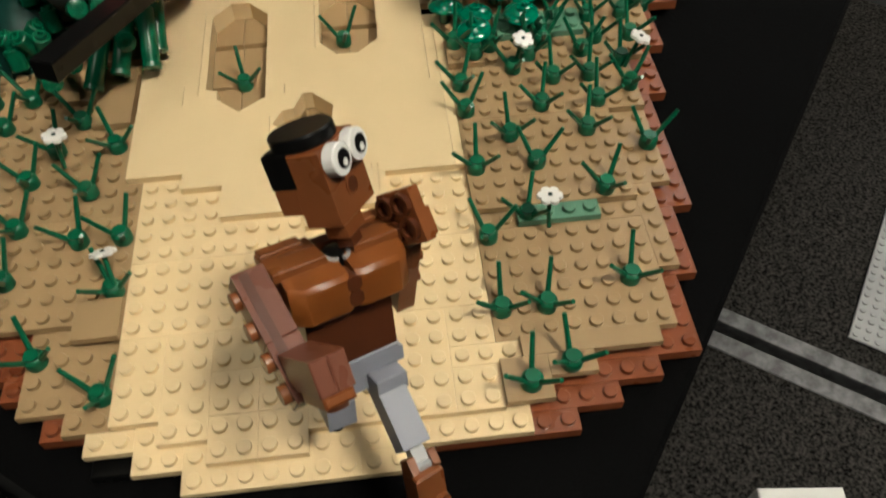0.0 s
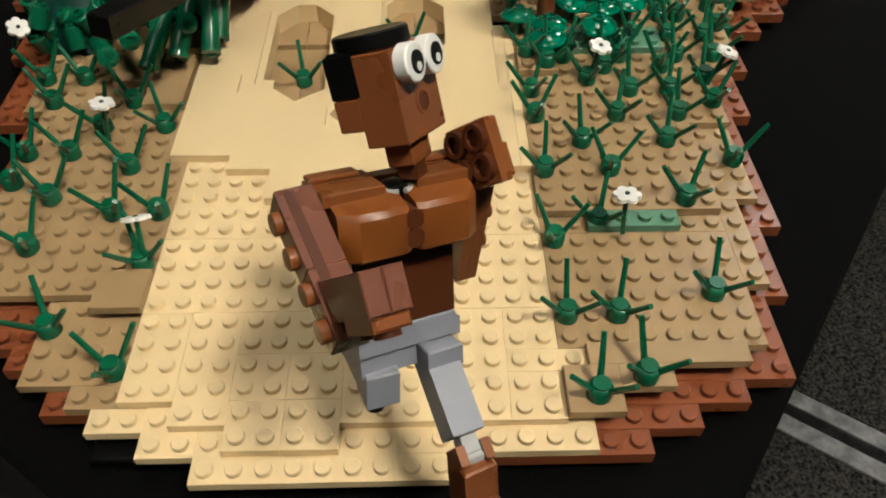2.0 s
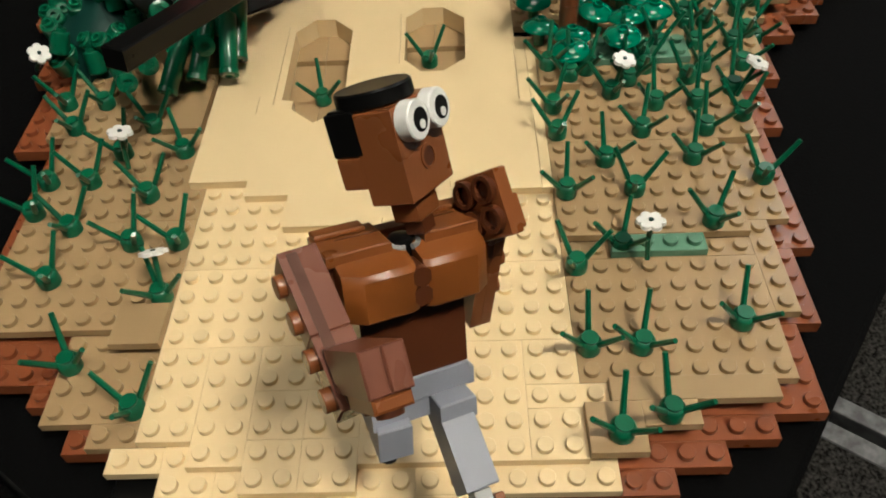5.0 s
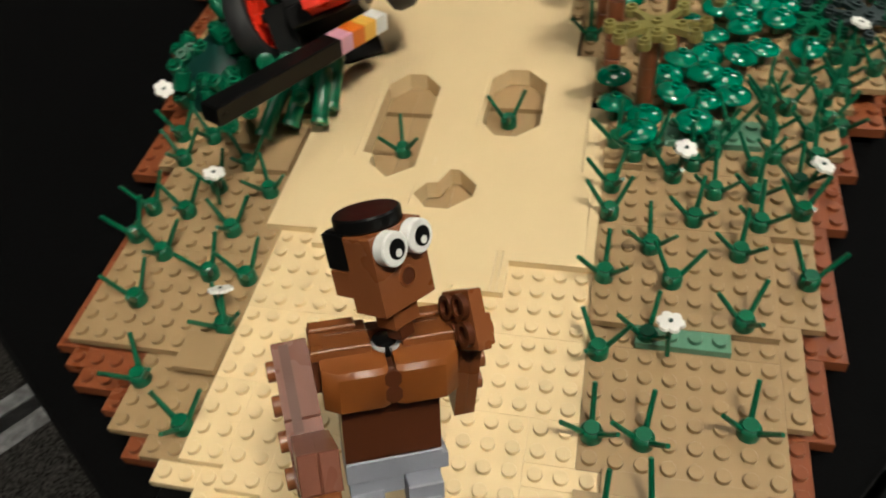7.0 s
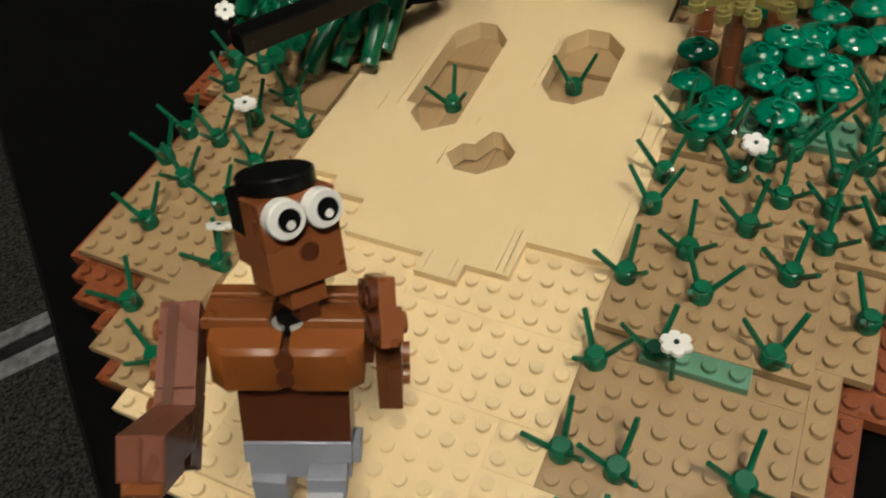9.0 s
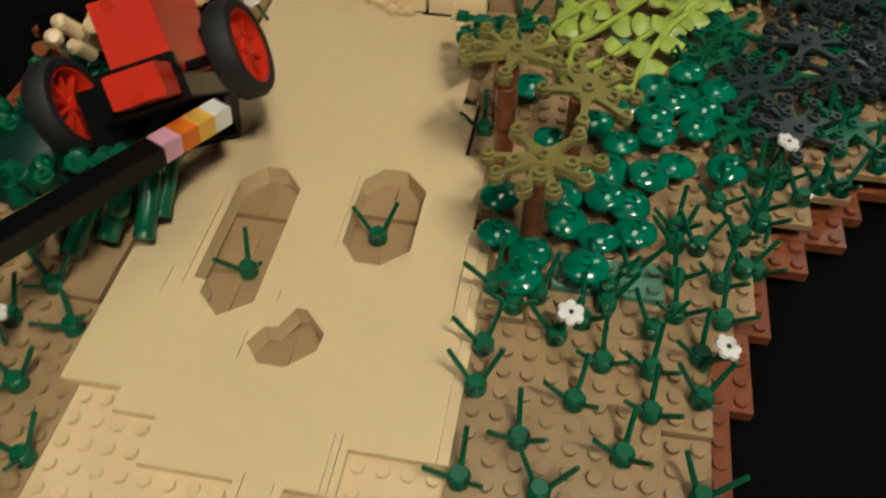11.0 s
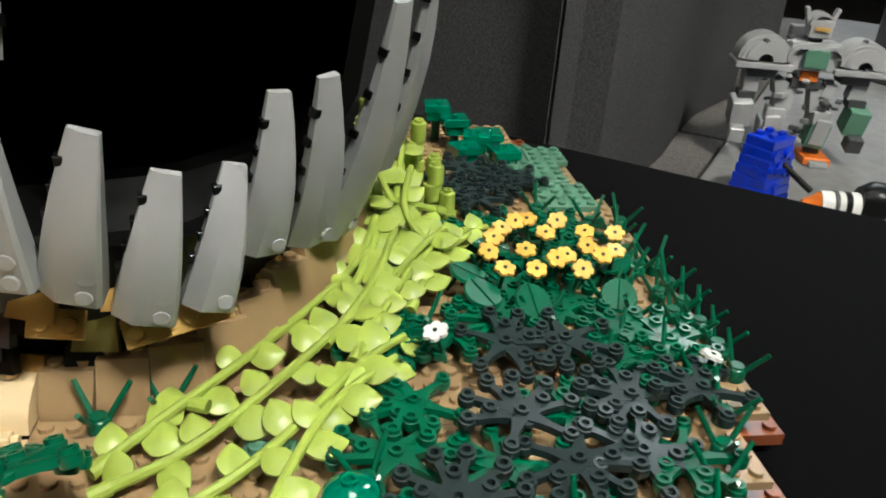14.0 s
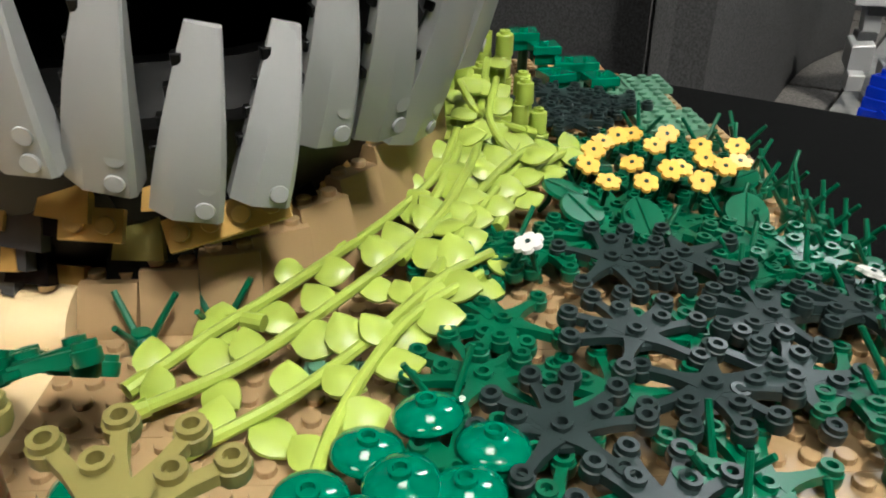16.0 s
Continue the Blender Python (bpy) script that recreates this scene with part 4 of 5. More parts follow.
for x, y, z, w, rz, ry in ((10.6, 38.4, 38, 4, 10, -14), (6.2, 38.6, 36, 2, 2, 6), (2.0, 39.0, 40, 3, -6, 8), (-2.4, 41.0, 42, 3, -30, -8)):
    gp = part("golden_plate", Geo().box(-w * U / 2, -0.003, -0.0045, w * U / 2, 0, 0.0045, 0.0003, binv @ at(x, y, z, rz, -28, ry)), GOLD, beast, "golden studded plate below the teeth")
    for k in range(w):
        part("stud", Geo().stud(0, 0, 0, 12, binv @ at(x, y, z, rz, -28, ry) @ Matrix.Translation(((k - (w - 1) / 2) * U, -0.003, 0)) @ pose(0, 0, 0, 90)), GOLD, gp)

# cheek of stacked golden and tan slopes at the head's other side
rc = random.Random(12)
for i in range(30):
    u = i / 29
    x, y, z = -7.0 - 1.2 * u + rc.uniform(-0.9, 0.9), 44.6 + 1.0 * u, 8 + 150 * u
    m = binv @ Matrix.Translation((x * U, y * U, z * 0.001)) @ pose(0, 0, 0, rc.uniform(-20, 6), rc.uniform(-14, 14), rc.uniform(-30, 20))
    w = rc.uniform(0.006, 0.011)
    part("cheek_slope", Geo().prism([(-w, -0.005), (w, -0.005), (w, 0.006), (-w, 0.006)], -0.005, 0.006, m, top=rc.uniform(0.75, 0.95)), rc.choice((TAN, GOLD, TAN, DTAN, GOLD)), beast)
part("cheek_core", Geo().box(-8.6 * U, 45 * U, 0.004, -4.6 * U, 50 * U, 0.20, 0.001, binv), BLACK, beast)
part("skull", Geo().box(-8.5 * U, 58.5 * U, 0.0034, 16.5 * U, 63 * U, 0.215, 0.004, binv), DGREY, beast, "dark grey back of the head")
part("nape", Geo().box(-7 * U, 50 * U, 0.2165, 19 * U, 63 * U, 0.25, 0.004, binv), DGREY, beast)
for i, (x, y, z) in enumerate(((19.8, 49, 150), (20.4, 51, 165), (20.6, 50, 185), (20.2, 52, 140), (20.8, 53, 175), (20.0, 47.5, 178))):
    part("cheek_stud", Geo().rings([(0.003, -0.02), (0.003, 0.0), (0.0024, 0.002)], 10, binv @ Matrix.Translation((x * U, y * U, z * 0.001)) @ pose(0, 0, 0, 0, 90, 0)), DGREEN, beast)


def spiky_plant(x, y, z, mat, label, n, ln, seed, droop):
    r = random.Random(seed)
    t = thing("spiky_plant", label, "plant", m=at(x, y, z))
    part("stem", Geo().tube([(0, 0, -z * 0.001 + 0.0005), (0.001, 0, -z * 0.0005), (0, 0, 0)], 0.0016, 8), mat, t)
    for k in range(n):
        a = math.tau * k / n + r.uniform(-0.2, 0.2)
        d = Vector((math.cos(a), math.sin(a), 0))
        s = ln * r.uniform(0.8, 1.1)
        secs = []
        for q in range(6):
            u = q / 5
            c = d * s * u + Vector((0, 0, s * (0.5 * u - droop * u * u)))
            w = 0.0022 * math.sin(math.pi * (0.15 + 0.82 * u))
            e = Vector((-d.y, d.x, 0))
            secs.append([tuple(c - e * w), tuple(c + Vector((0, 0, -0.0009))), tuple(c + e * w), tuple(c + Vector((0, 0, 0.0009)))])
        part("frond", Geo().loft(secs), mat, t)
    return t


spiky_plant(-11.0, 43.5, 78, DTAN, "dark tan spiky plastic plant with drooping fronds", 9, 0.034, 1, 0.9)
spiky_plant(-13.2, 40.5, 34, DTAN, "dark tan spiky plastic plant with drooping fronds", 8, 0.036, 2, 0.9)
spiky_plant(-12.2, 44.5, 110, GREEN, "green spiky plastic plant behind the path", 10, 0.032, 3, 0.7)
spiky_plant(-14.5, 46.5, 92, GREEN, "green spiky plastic plant behind the path", 10, 0.036, 4, 0.8)


def bush(name, label, group, x, y, mat, count, spreadx, spready, top, seed):
    r = random.Random(seed)
    t = thing(name, label, "bush", group, m=at(x, y, 0.2))
    me = Geo().rings([(0.0036, 0), (0.0039, 0.0004), (0.0039, 0.0090), (0.0034, 0.0094), (0.0024, 0.0094), (0.0024, 0.011), (0.0013, 0.011), (0.0013, 0.0092)], 14).mesh("round_brick", mat)
    for i in range(count):
        a, q = r.uniform(0, math.tau), math.sqrt(r.random())
        px, py = q * math.cos(a) * spreadx, q * math.sin(a) * spready
        pz = r.uniform(0, 1) * top * (1 - 0.55 * q * q)
        part("round_brick", me, mat, t, m=at(px, py, pz, r.uniform(0, 360), r.uniform(-35, 35), r.uniform(-35, 35)))
    part("core", Geo().rings([(spreadx * U * 0.9, 0), (spreadx * U * 0.75, top * 0.0005), (spreadx * U * 0.3, top * 0.0008)], 12, Matrix.Diagonal((1, spready / spreadx, 1, 1))), DGREEN, t)


bush("round_brick_bush", "green bush of small round bricks under the car", "round brick bushes", -16.0, 22.5, GREEN, 60, 3.0, 5.5, 26, 1)
bush("round_brick_bush", "dark green bush of small round bricks beside the head", "round brick bushes", -12.8, 47.5, DGREEN, 70, 3.2, 3.5, 60, 2)
# leaning green rods of round bricks
rod = thing("green_round_rod", "green rod of round bricks leaning under the car", "rod", "green rods")
part("body", Geo().rings([(0.0034, 0), (0.0038, 0.0006), (0.0038, 0.0250), (0.0034, 0.0256)], 14), GREEN, rod)
part("tip_ring", Geo().rings([(0.0041, 0.0240), (0.0041, 0.0262), (0.0030, 0.0266), (0.0016, 0.0266), (0.0016, 0.0245)], 14), GREEN, rod)
spread(rod, [(-12.8, 18.0, 12, 26, 70, 0), (-11.8, 19.2, 13, 28, 70, 3), (-10.2, 19.3, 13, 26, 70, 0), (-9.6, 21.0, 13, 24, 70, 2), (-14.0, 17.2, 10, 30, 74, -3), (-11.0, 20.6, 21, 22, 64, 0), (-12.4, 20.2, 21, 30, 62, 0), (-10.4, 21.6, 20, 20, 66, 0),
             (-7.7, 20.2, 25, 0, 125, 0), (-8.05, 18.8, 25, 3, 125, 0), (-9.0, 18.4, 25, -12, 125, 0), (-10.0, 17.3, 25, -18, 125, 0)])
prop = thing("dark_green_prop", "dark green brick pile that the car rests on", "brick pile", m=at(-11, 22.5, 0.3))
part("brick", Geo().box(-3.2 * U, -2.2 * U, 0, 1 * U, 3 * U, 0.0096, 0.0004), DGREEN, prop)
part("brick", Geo().box(-2.4 * U, -1.8 * U, 0.0097, 1.2 * U, 2.6 * U, 0.022, 0.0004), DGREEN, prop)

# ---- the wrecked car ----
car = thing("vintage_car", "wrecked red and black brick-built vintage car tipped on green bricks", "car", m=at(-9, 22.5, 22))
cinv = car.matrix_basis.inverted()
HUB_R, HUB_L = Vector((-4.9 * U, 24 * U, 0.052)), Vector((-12.6 * U, 20.6 * U, 0.038))
AX = (HUB_R - HUB_L).normalized()
UPV = (Vector((-0.05, 0.62, 0.78)) - AX * AX.dot(Vector((-0.05, 0.62, 0.78)))).normalized()
FWD = UPV.cross(AX).normalized()
CAR = Matrix((AX, FWD, UPV)).transposed().to_4x4()
CAR.translation = (HUB_R + HUB_L) / 2
CM = cinv @ CAR                    # x: along the axle, y: to the tail, z: up from the floor of the car


def wheel(x, tilt):
    turn = Matrix.Translation((x, 0, 0)) @ pose(0, 0, 0, 0, 90, tilt)
    w = part("wheel", Geo().rings([(0.0145, -0.0052), (0.0178, -0.0050), (0.0190, -0.0030), (0.0190, 0.0030), (0.0178, 0.0050), (0.0145, 0.0052), (0.0145, -0.0052)], 36, CM @ turn, (False, False)), RUBBER, car, "black rubber tyre")
    part("rim", Geo().rings([(0.0147, -0.0046), (0.0147, 0.0046), (0.0132, 0.0046), (0.0128, -0.0040), (0.0147, -0.0046)], 36, CM @ turn, (False, False)), RED, w, "red spoked rim")
    part("hub", Geo().rings([(0.0032, -0.004), (0.0032, 0.004), (0.0020, 0.0046)], 14, CM @ turn), RED, w)
    for k in range(10):
        part("spoke", Geo().box(0.0025, -0.0008, -0.0006, 0.0134, 0.0008, 0.0022, 0.0002, CM @ turn @ pose(0, 0, 0, 0, 0, 36 * k)), RED, w)
    return w


half = (HUB_R - HUB_L).length / 2
wheel(half, -12)
wheel(-half, -12)
part("axle", Geo().tube([(-half, 0, 0), (half, 0, 0)], 0.0022, 10, CM), BLACK, car)
part("bonnet", Geo().prism([(-0.010, -0.012), (0.013, -0.012), (0.016, 0.044), (-0.010, 0.044)], -0.001, 0.030, CM, top=0.97), RED, car, "red bonnet")
part("radiator", Geo().box(-0.016, -0.014, -0.006, 0.014, -0.0105, 0.006, 0.0006, CM), BLACK, car)
part("front_block", Geo().box(-0.006, -0.036, -0.010, 0.013, -0.0185, 0.002, 0.0006, CM), RED, car, "red front block")
part("chassis", Geo().box(-0.016, -0.018, -0.012, 0.016, 0.05, -0.002, 0.0008, CM).box(-0.0175, 0.031, -0.0015, 0.0175, 0.056, 0.016, 0.0008, CM), BLACK, car)
part("grille", Geo().box(-0.0135, 0.016, 0.018, -0.0105, 0.045, 0.0305, 0.0004, CM), GREY, car, "grey bar grille")
for k in range(5):
    part("grille_bar", Geo().box(-0.0148, 0.018 + k * 0.0055, 0.016, -0.0096, 0.0202 + k * 0.0055, 0.0320, 0.0003, CM), GREY, car)
for s, nm in ((-1, "mudguard"), (1, "mudguard")):
    arc = [(s * half, 0.0225 * math.sin(a), 0.0225 * math.cos(a)) for a in [math.pi * (-0.05 + 0.55 * k / 10) for k in range(11)]]
    part(nm, Geo().tube(arc, 0.0028, 8, CM), FIGBROWN, car, "dark red mudguard")
PLANK0, PLANK1 = Vector((-5.2 * U, 22.0 * U, 0.0385)), Vector((-10.4 * U, 10.2 * U, 0.0535))
pd = (PLANK1 - PLANK0).normalized()
ps = pd.cross(Vector((0, 0, 1))).normalized()
PL = Matrix((pd, ps, pd.cross(ps) * -1)).transposed().to_4x4()
PL.translation = PLANK0
PM = cinv @ PL
ln = (PLANK1 - PLANK0).length
board = part("running_board", Geo().box(0.034, -0.0048, -0.0065, ln, 0.0045, 0.002, 0.0006, PM), BLACK, car, "long black running board")
for k, mt in enumerate((WHITE, YELLOW, ORANGE, PINK)):
    part("coloured_brick", Geo().box(0.002 + 0.008 * k, -0.0044, -0.0063, 0.0098 + 0.008 * k, 0.0045, 0.002, 0.0004, PM), mt, board)
part("gold_trim", Geo().box(0.07, 0.0046, -0.001, ln - 0.004, 0.0054, 0.001, 0.0002, PM), GOLD, board)
# wreck struts and pale bricks behind the wheel
for a, b in (((-9.3, 30.3, 54), (-15, 36, 90)), ((-8.8, 30.6, 55), (-10.5, 36, 105)), ((-9.8, 29.6, 50), (-12.6, 35, 110)), ((-12.5, 27.5, 58), (-17, 31, 92))):
    part("strut", Geo().tube([(p[0] * U, p[1] * U, p[2] * 0.001) for p in (a, b)], 0.0020, 8, cinv), BROWN, car, "brown strut")
part("dark_post", Geo().tube([(-9.6 * U, 30.4 * U, 0.03), (-9.9 * U, 33 * U, 0.075), (-10.2 * U, 36 * U, 0.12)], 0.0042, 10, cinv), BLACK, car)
for k in range(8):
    part("pale_brick", Geo().rings([(0.0034, 0), (0.0036, 0.010), (0.002, 0.012)], 10, cinv @ at(-9.8 + rc.uniform(-1.2, 1.2), 29.6 + rc.uniform(-0.8, 0.8), 44 + rc.uniform(-6, 5), 0, rc.uniform(-30, 30), rc.uniform(-30, 30))), TAN, car)
for k in range(7):
    part("pale_brick", Geo().rings([(0.0034, 0), (0.0036, 0.010), (0.002, 0.012)], 10, cinv @ at(-14.4 + rc.uniform(-1.0, 1.0), 25.0 + rc.uniform(-1, 1), 40 + rc.uniform(-6, 6), 0, rc.uniform(-40, 40), rc.uniform(-40, 40))), TAN, car)
part("rear_body", Geo().box(-0.024, 0.030, -0.030, 0.016, 0.066, -0.0125, 0.001, CM), BLACK, car)
part("side_panel", Geo().box(-0.0275, -0.008, -0.020, -0.0165, 0.052, 0.003, 0.001, CM), BLACK, car)
part("cabin", Geo().prism([(-19 * U, 27 * U), (-11 * U, 28.5 * U), (-11 * U, 37 * U), (-19 * U, 36 * U)], 0.001, 0.036, cinv, top=0.86), BLACK, car, "crumpled black cabin")

# ---- the running figure: one plain sculpture ----
S = 0.001


def axes(x, y, z, place):
    m = Matrix((Vector(x).normalized(), Vector(y).normalized(), Vector(z).normalized())).transposed().to_4x4()
    m.translation = Vector(place) * S
    return m


HEAD = axes((0.463, 0.832, -0.306), (-0.863, 0.345, -0.368), (-0.2, 0.434, 0.878), (22.6, -21.9, 105.7))
BODY = axes((0.894, 0.421, -0.151), (-0.447, 0.819, -0.36), (-0.028, 0.39, 0.921), (22.8, -39.8, 83.2))
g = Geo()


def fb(x0, y0, z0, x1, y1, z1, slot, frame_m, c=0.0003, extra=None):
    g.box(x0 * S, y0 * S, z0 * S, x1 * S, y1 * S, z1 * S, c, frame_m @ extra if extra else frame_m, slot)


def limb(a, b, side=(1, 0, 0)):
    """A frame in the body's axes from a to b, its -z running along the limb."""
    a, b = Vector(a) * S, Vector(b) * S
    z = (a - b).normalized()
    x = Vector(side)
    x = (x - z * x.dot(z)).normalized()
    m = Matrix((x, z.cross(x), z)).transposed().to_4x4()
    m.translation = a
    return m


# slots: 0 brown, 1 orange-brown, 2 black, 3 white, 4 grey, 5 brown tinted by reflection, 6 light grey, 7 brown darkened
# for shade
# head: a tall face block, a shorter back block, black hair and a round cap
fb(-8, 0, -15.2, 8, 9.5, 3.3, 0, HEAD)
fb(-8, 9.55, -11.6, 8, 15.1, -5.05, 0, HEAD)
fb(-8.05, 8.5, -5, 8.05, 15.3, 3.7, 2, HEAD)
fb(-7.6, 6.0, 3.35, 7.6, 14.6, 4.2, 2, HEAD)
g.rings([(0.0074, 0.0034), (0.0078, 0.0038), (0.0078, 0.0064), (0.0074, 0.0068)], 32, HEAD @ Matrix.Translation((0, 0.0082, 0)), slot=2)
for ex in (-4.02, 4.02):
    em = HEAD @ Matrix.Translation((ex * S, 0, 0)) @ pose(0, 0, 0, 90)
    g.rings([(0.0036, 0), (0.0039, 0.0003), (0.0039, 0.0029), (0.0036, 0.0032)], 28, em, slot=3)
    g.rings([(0.0023, 0.0031), (0.0023, 0.00335)], 20, em @ Matrix.Translation((0.0004, -0.0001, 0)), slot=2)
    g.rings([(0.0009, 0.0033), (0.0009, 0.0035)], 14, em @ Matrix.Translation((0.0005, -0.0010, 0)), slot=3)
mm = HEAD @ Matrix.Translation((0.0006, 0, -8.4 * S)) @ pose(0, 0, 0, 90)
g.rings([(0.0026, -0.0002), (0.0026, 0.0003), (0.0020, 0.00035), (0.0020, 0.0001)], 22, mm, slot=0)
g.rings([(0.00195, 0.0), (0.00195, 0.00018)], 22, mm, slot=7)
fb(-4, 2.5, -20.5, 4, 8.5, -15.25, 0, HEAD)
fb(-2.2, 3.4, -24, 2.2, 7.8, -20.4, 7, HEAD)
# shoulders: two plates with a socket between them, a ridge of plate ends behind
for sx in (-1, 1):
    a, b = sorted((sx * 3.6, sx * 17.4))
    fb(a, 6.2, 0.6, b, 18.3, 3.4, 8, BODY)
    fb(a + (2.5 if sx > 0 else 0.4), 14.2, 3.42, b - (0.4 if sx > 0 else 2.5), 18.1, 4.6, 8, BODY)
    fb(a, 8.0, -9.0, b, 17.5, 0.55, 7, BODY)
    fb(sx * 8.6 - 4.8, 12.6, 3.42, sx * 8.6 + 4.8, 13.0, 3.6, 7, BODY, 0.00005)
    # breast: bevelled block, its top sloping to the front
    prof = [(0.4, -10.3), (0.0, -9.8), (0.0, -1.2), (1.0, 0.0), (7.5, 1.6), (7.9, 1.2), (7.9, -10.3)]
    out, mid, inn = sx * 15.7, sx * 12.2, sx * 0.9
    g.loft([[(inn * S, (y + 0.9) * S, z * S) for y, z in prof], [(sx * 2.4 * S, y * S, z * S) for y, z in prof],
            [(mid * S, y * S, z * S) for y, z in prof], [(out * S, (y * 0.62 + 3.0) * S, z * S) for y, z in prof]], BODY, 1)
    # shoulder pins
    g.rings([(0.0024, 0), (0.0024, 0.0045)], 14, BODY @ Matrix.Translation((sx * 0.0172, 0.0112, -0.0002)) @ pose(0, 0, 0, 0, sx * 90), slot=0)
fb(-3.5, 13.5, -6, 3.5, 17.5, 2.8, 7, BODY)
fb(-3.5, 6.4, -9, 3.5, 13.4, -1.5, 2, BODY)
g.rings([(0.0030, -0.0015), (0.0034, 0.0006), (0.0028, 0.0022), (0.0014, 0.0028)], 18, BODY @ Matrix.Translation((0, 0.0102, 0)), slot=2)
for sx in (-1, 1):
    arc = [(sx * 0.0030 * math.cos(a) , 0.0086 + 0.0026 * math.sin(a), 0.0012) for a in [math.pi * (-0.42 + 0.7 * k / 6) for k in range(7)]]
    g.tube(arc, 0.0007, 6, BODY, slot=6)
# studs in the gap between the breast blocks, in the brown darkened for shade
fb(-0.85, 1.6, -10, 0.85, 6.3, -0.8, 7, BODY)
for k in range(2):
    g.rings([(0.0022, 0), (0.0022, 0.0013)], 12, BODY @ Matrix.Translation((0, 0.0016, -0.0030 - 0.0042 * k)) @ pose(0, 0, 0, 90), slot=7)
# belly, belt, hips; the belly's shade is put into its darker brown
fb(-12, 7.3, -30.4, 12, 16.5, -10.35, 7, BODY)
fb(-12, 16.52, -30.4, 12, 17.6, -10.35, 0, BODY)
fb(-12.1, 7.0, -36.6, 12.1, 17.4, -30.45, 4, BODY)
fb(-11.5, 8.4, -42.6, 11.8, 16.6, -36.65, 4, BODY)
fb(12.2, 8.5, -38.0, 14.0, 15.5, -33.0, 4, BODY)
# bent leg: a thigh block hanging in front with a small pin below
THIGH = BODY @ Matrix.Translation((-0.0068, 0.0098, -0.0410)) @ pose(0, 0, 0, 10, 0, -6)
fb(-4, -3.6, -9.8, 4, 5, 0, 4, THIGH)
fb(-4, 5.1, -9.0, 4, 16, -0.6, 4, THIGH)
g.rings([(0.0022, -0.0125), (0.0022, -0.0098)], 12, THIGH @ Matrix.Translation((-0.001, 0, 0)), slot=2)
fb(-4.1, 16.1, -9.4, 4.1, 22, 4, 0, THIGH)
# straight leg with a narrow ankle and a brown shoe
fb(2.3, 2.2, -42.2, 11.2, 8.3, -36.7, 4, BODY)
LEG = BODY @ limb((6.4, 8.2, -40.2), (6.3, -6.0, -55.0))
fb(-4, -3.9, -20.6, 4, 3.9, 0.6, 4, LEG)
fb(-2.0, -2.2, -25, 2.0, 2.2, -20.7, 6, LEG)
for sx in (-1, 1):
    fb(sx * 3.2 - 1.1, -3.2, -27.5, sx * 3.2 + 1.1, 3.2, -22.6, 0, LEG)
ankle = LEG @ Vector((0, 0, -0.0252))
SHOE = limb(ankle * 1000, ankle * 1000 + Vector((1.2, -6, -20)), BODY.to_3x3() @ Vector((1, 0, 0)))
fb(-4.2, -4.6, -17, 4.2, 3.8, -0.6, 0, SHOE, 0.0005)
fb(-4.6, -6.2, -29, 4.6, 3.8, -17.05, 0, SHOE, 0.0006)
for k in (-1, 1):
    g.rings([(0.0024, 0), (0.0024, 0.0016)], 14, SHOE @ Matrix.Translation((k * 0.0022, -0.0046, -0.0125)) @ pose(0, 0, 0, 90), slot=0)
fb(-2.2, -2.4, -0.65, 2.2, 2.4, 1.6, 6, SHOE)
foot = SHOE @ Vector((0, 0, -0.0285))
# arm with its studs outward, bent forward at the elbow
ARM = BODY @ limb((-21.8, 10.6, 2.0), (-20.0, -14.0, -19.0))
fb(-4, -3.2, -16.4, 4, 4.4, 1.6, 5, ARM)
fb(-4, -3.2, -31.5, 4, 4.4, -16.45, 5, ARM)
fb(-2.4, -3.35, -30.5, -0.2, -3.2, 0.8, 7, ARM, 0.00005)
for k in range(4):
    g.rings([(0.0024, 0), (0.0024, 0.0016), (0.0022, 0.0018)], 14, ARM @ Matrix.Translation((-0.0040, 0.0006, -0.0036 - 0.0080 * k)) @ pose(0, 0, 0, 0, -90), slot=0)
FORE = BODY @ limb((-20.2, -4.5, -13.6), (-19.4, -28.0, -1.6))
fb(-3.9, -4.0, -27.0, 0.1, 3.9, -4.5, 5, FORE)
fb(0.15, -4.0, -27.0, 4.1, 3.9, -4.5, 5, FORE)
fb(-3.4, 4.0, -26.4, 3.6, 6.6, -12.0, 0, FORE, 0.0005)
for k in range(2):
    g.rings([(0.0025, 0), (0.0025, 0.0012), (0.0015, 0.0012), (0.0015, 0.0002)], 14, FORE @ Matrix.Translation((0.0001, 0.0066, -0.0158 - 0.0070 * k)) @ pose(0, 0, 0, -90), slot=7)
# the other arm hangs back, its forearm raised in front of the shoulder
UPPER = BODY @ limb((19.9, 9.8, 1.0), (20.4, 20.8, -28.6))
fb(-2.4, -3.4, -31.4, 0.4, 3.4, -2.4, 0, UPPER)
fb(0.45, -3.4, -31.4, 3.1, 3.4, -2.4, 0, UPPER)
for k in (1, 2):
    g.rings([(0.0024, 0), (0.0024, 0.0016)], 14, UPPER @ Matrix.Translation((0.0033, 0, -0.0030 - 0.0090 * k)) @ pose(0, 0, 0, 0, 90), slot=0)
PALM = BODY @ Matrix.Translation((0.0192, 0.0068, 0.0012)) @ pose(0, 0, 0, -26, 4, 16)
fb(-2.0, -7.6, -3.2, 1.4, 5.0, 11.0, 0, PALM)
fb(1.42, -7.5, -2.4, 2.6, 4.6, 5.0, 0, PALM)
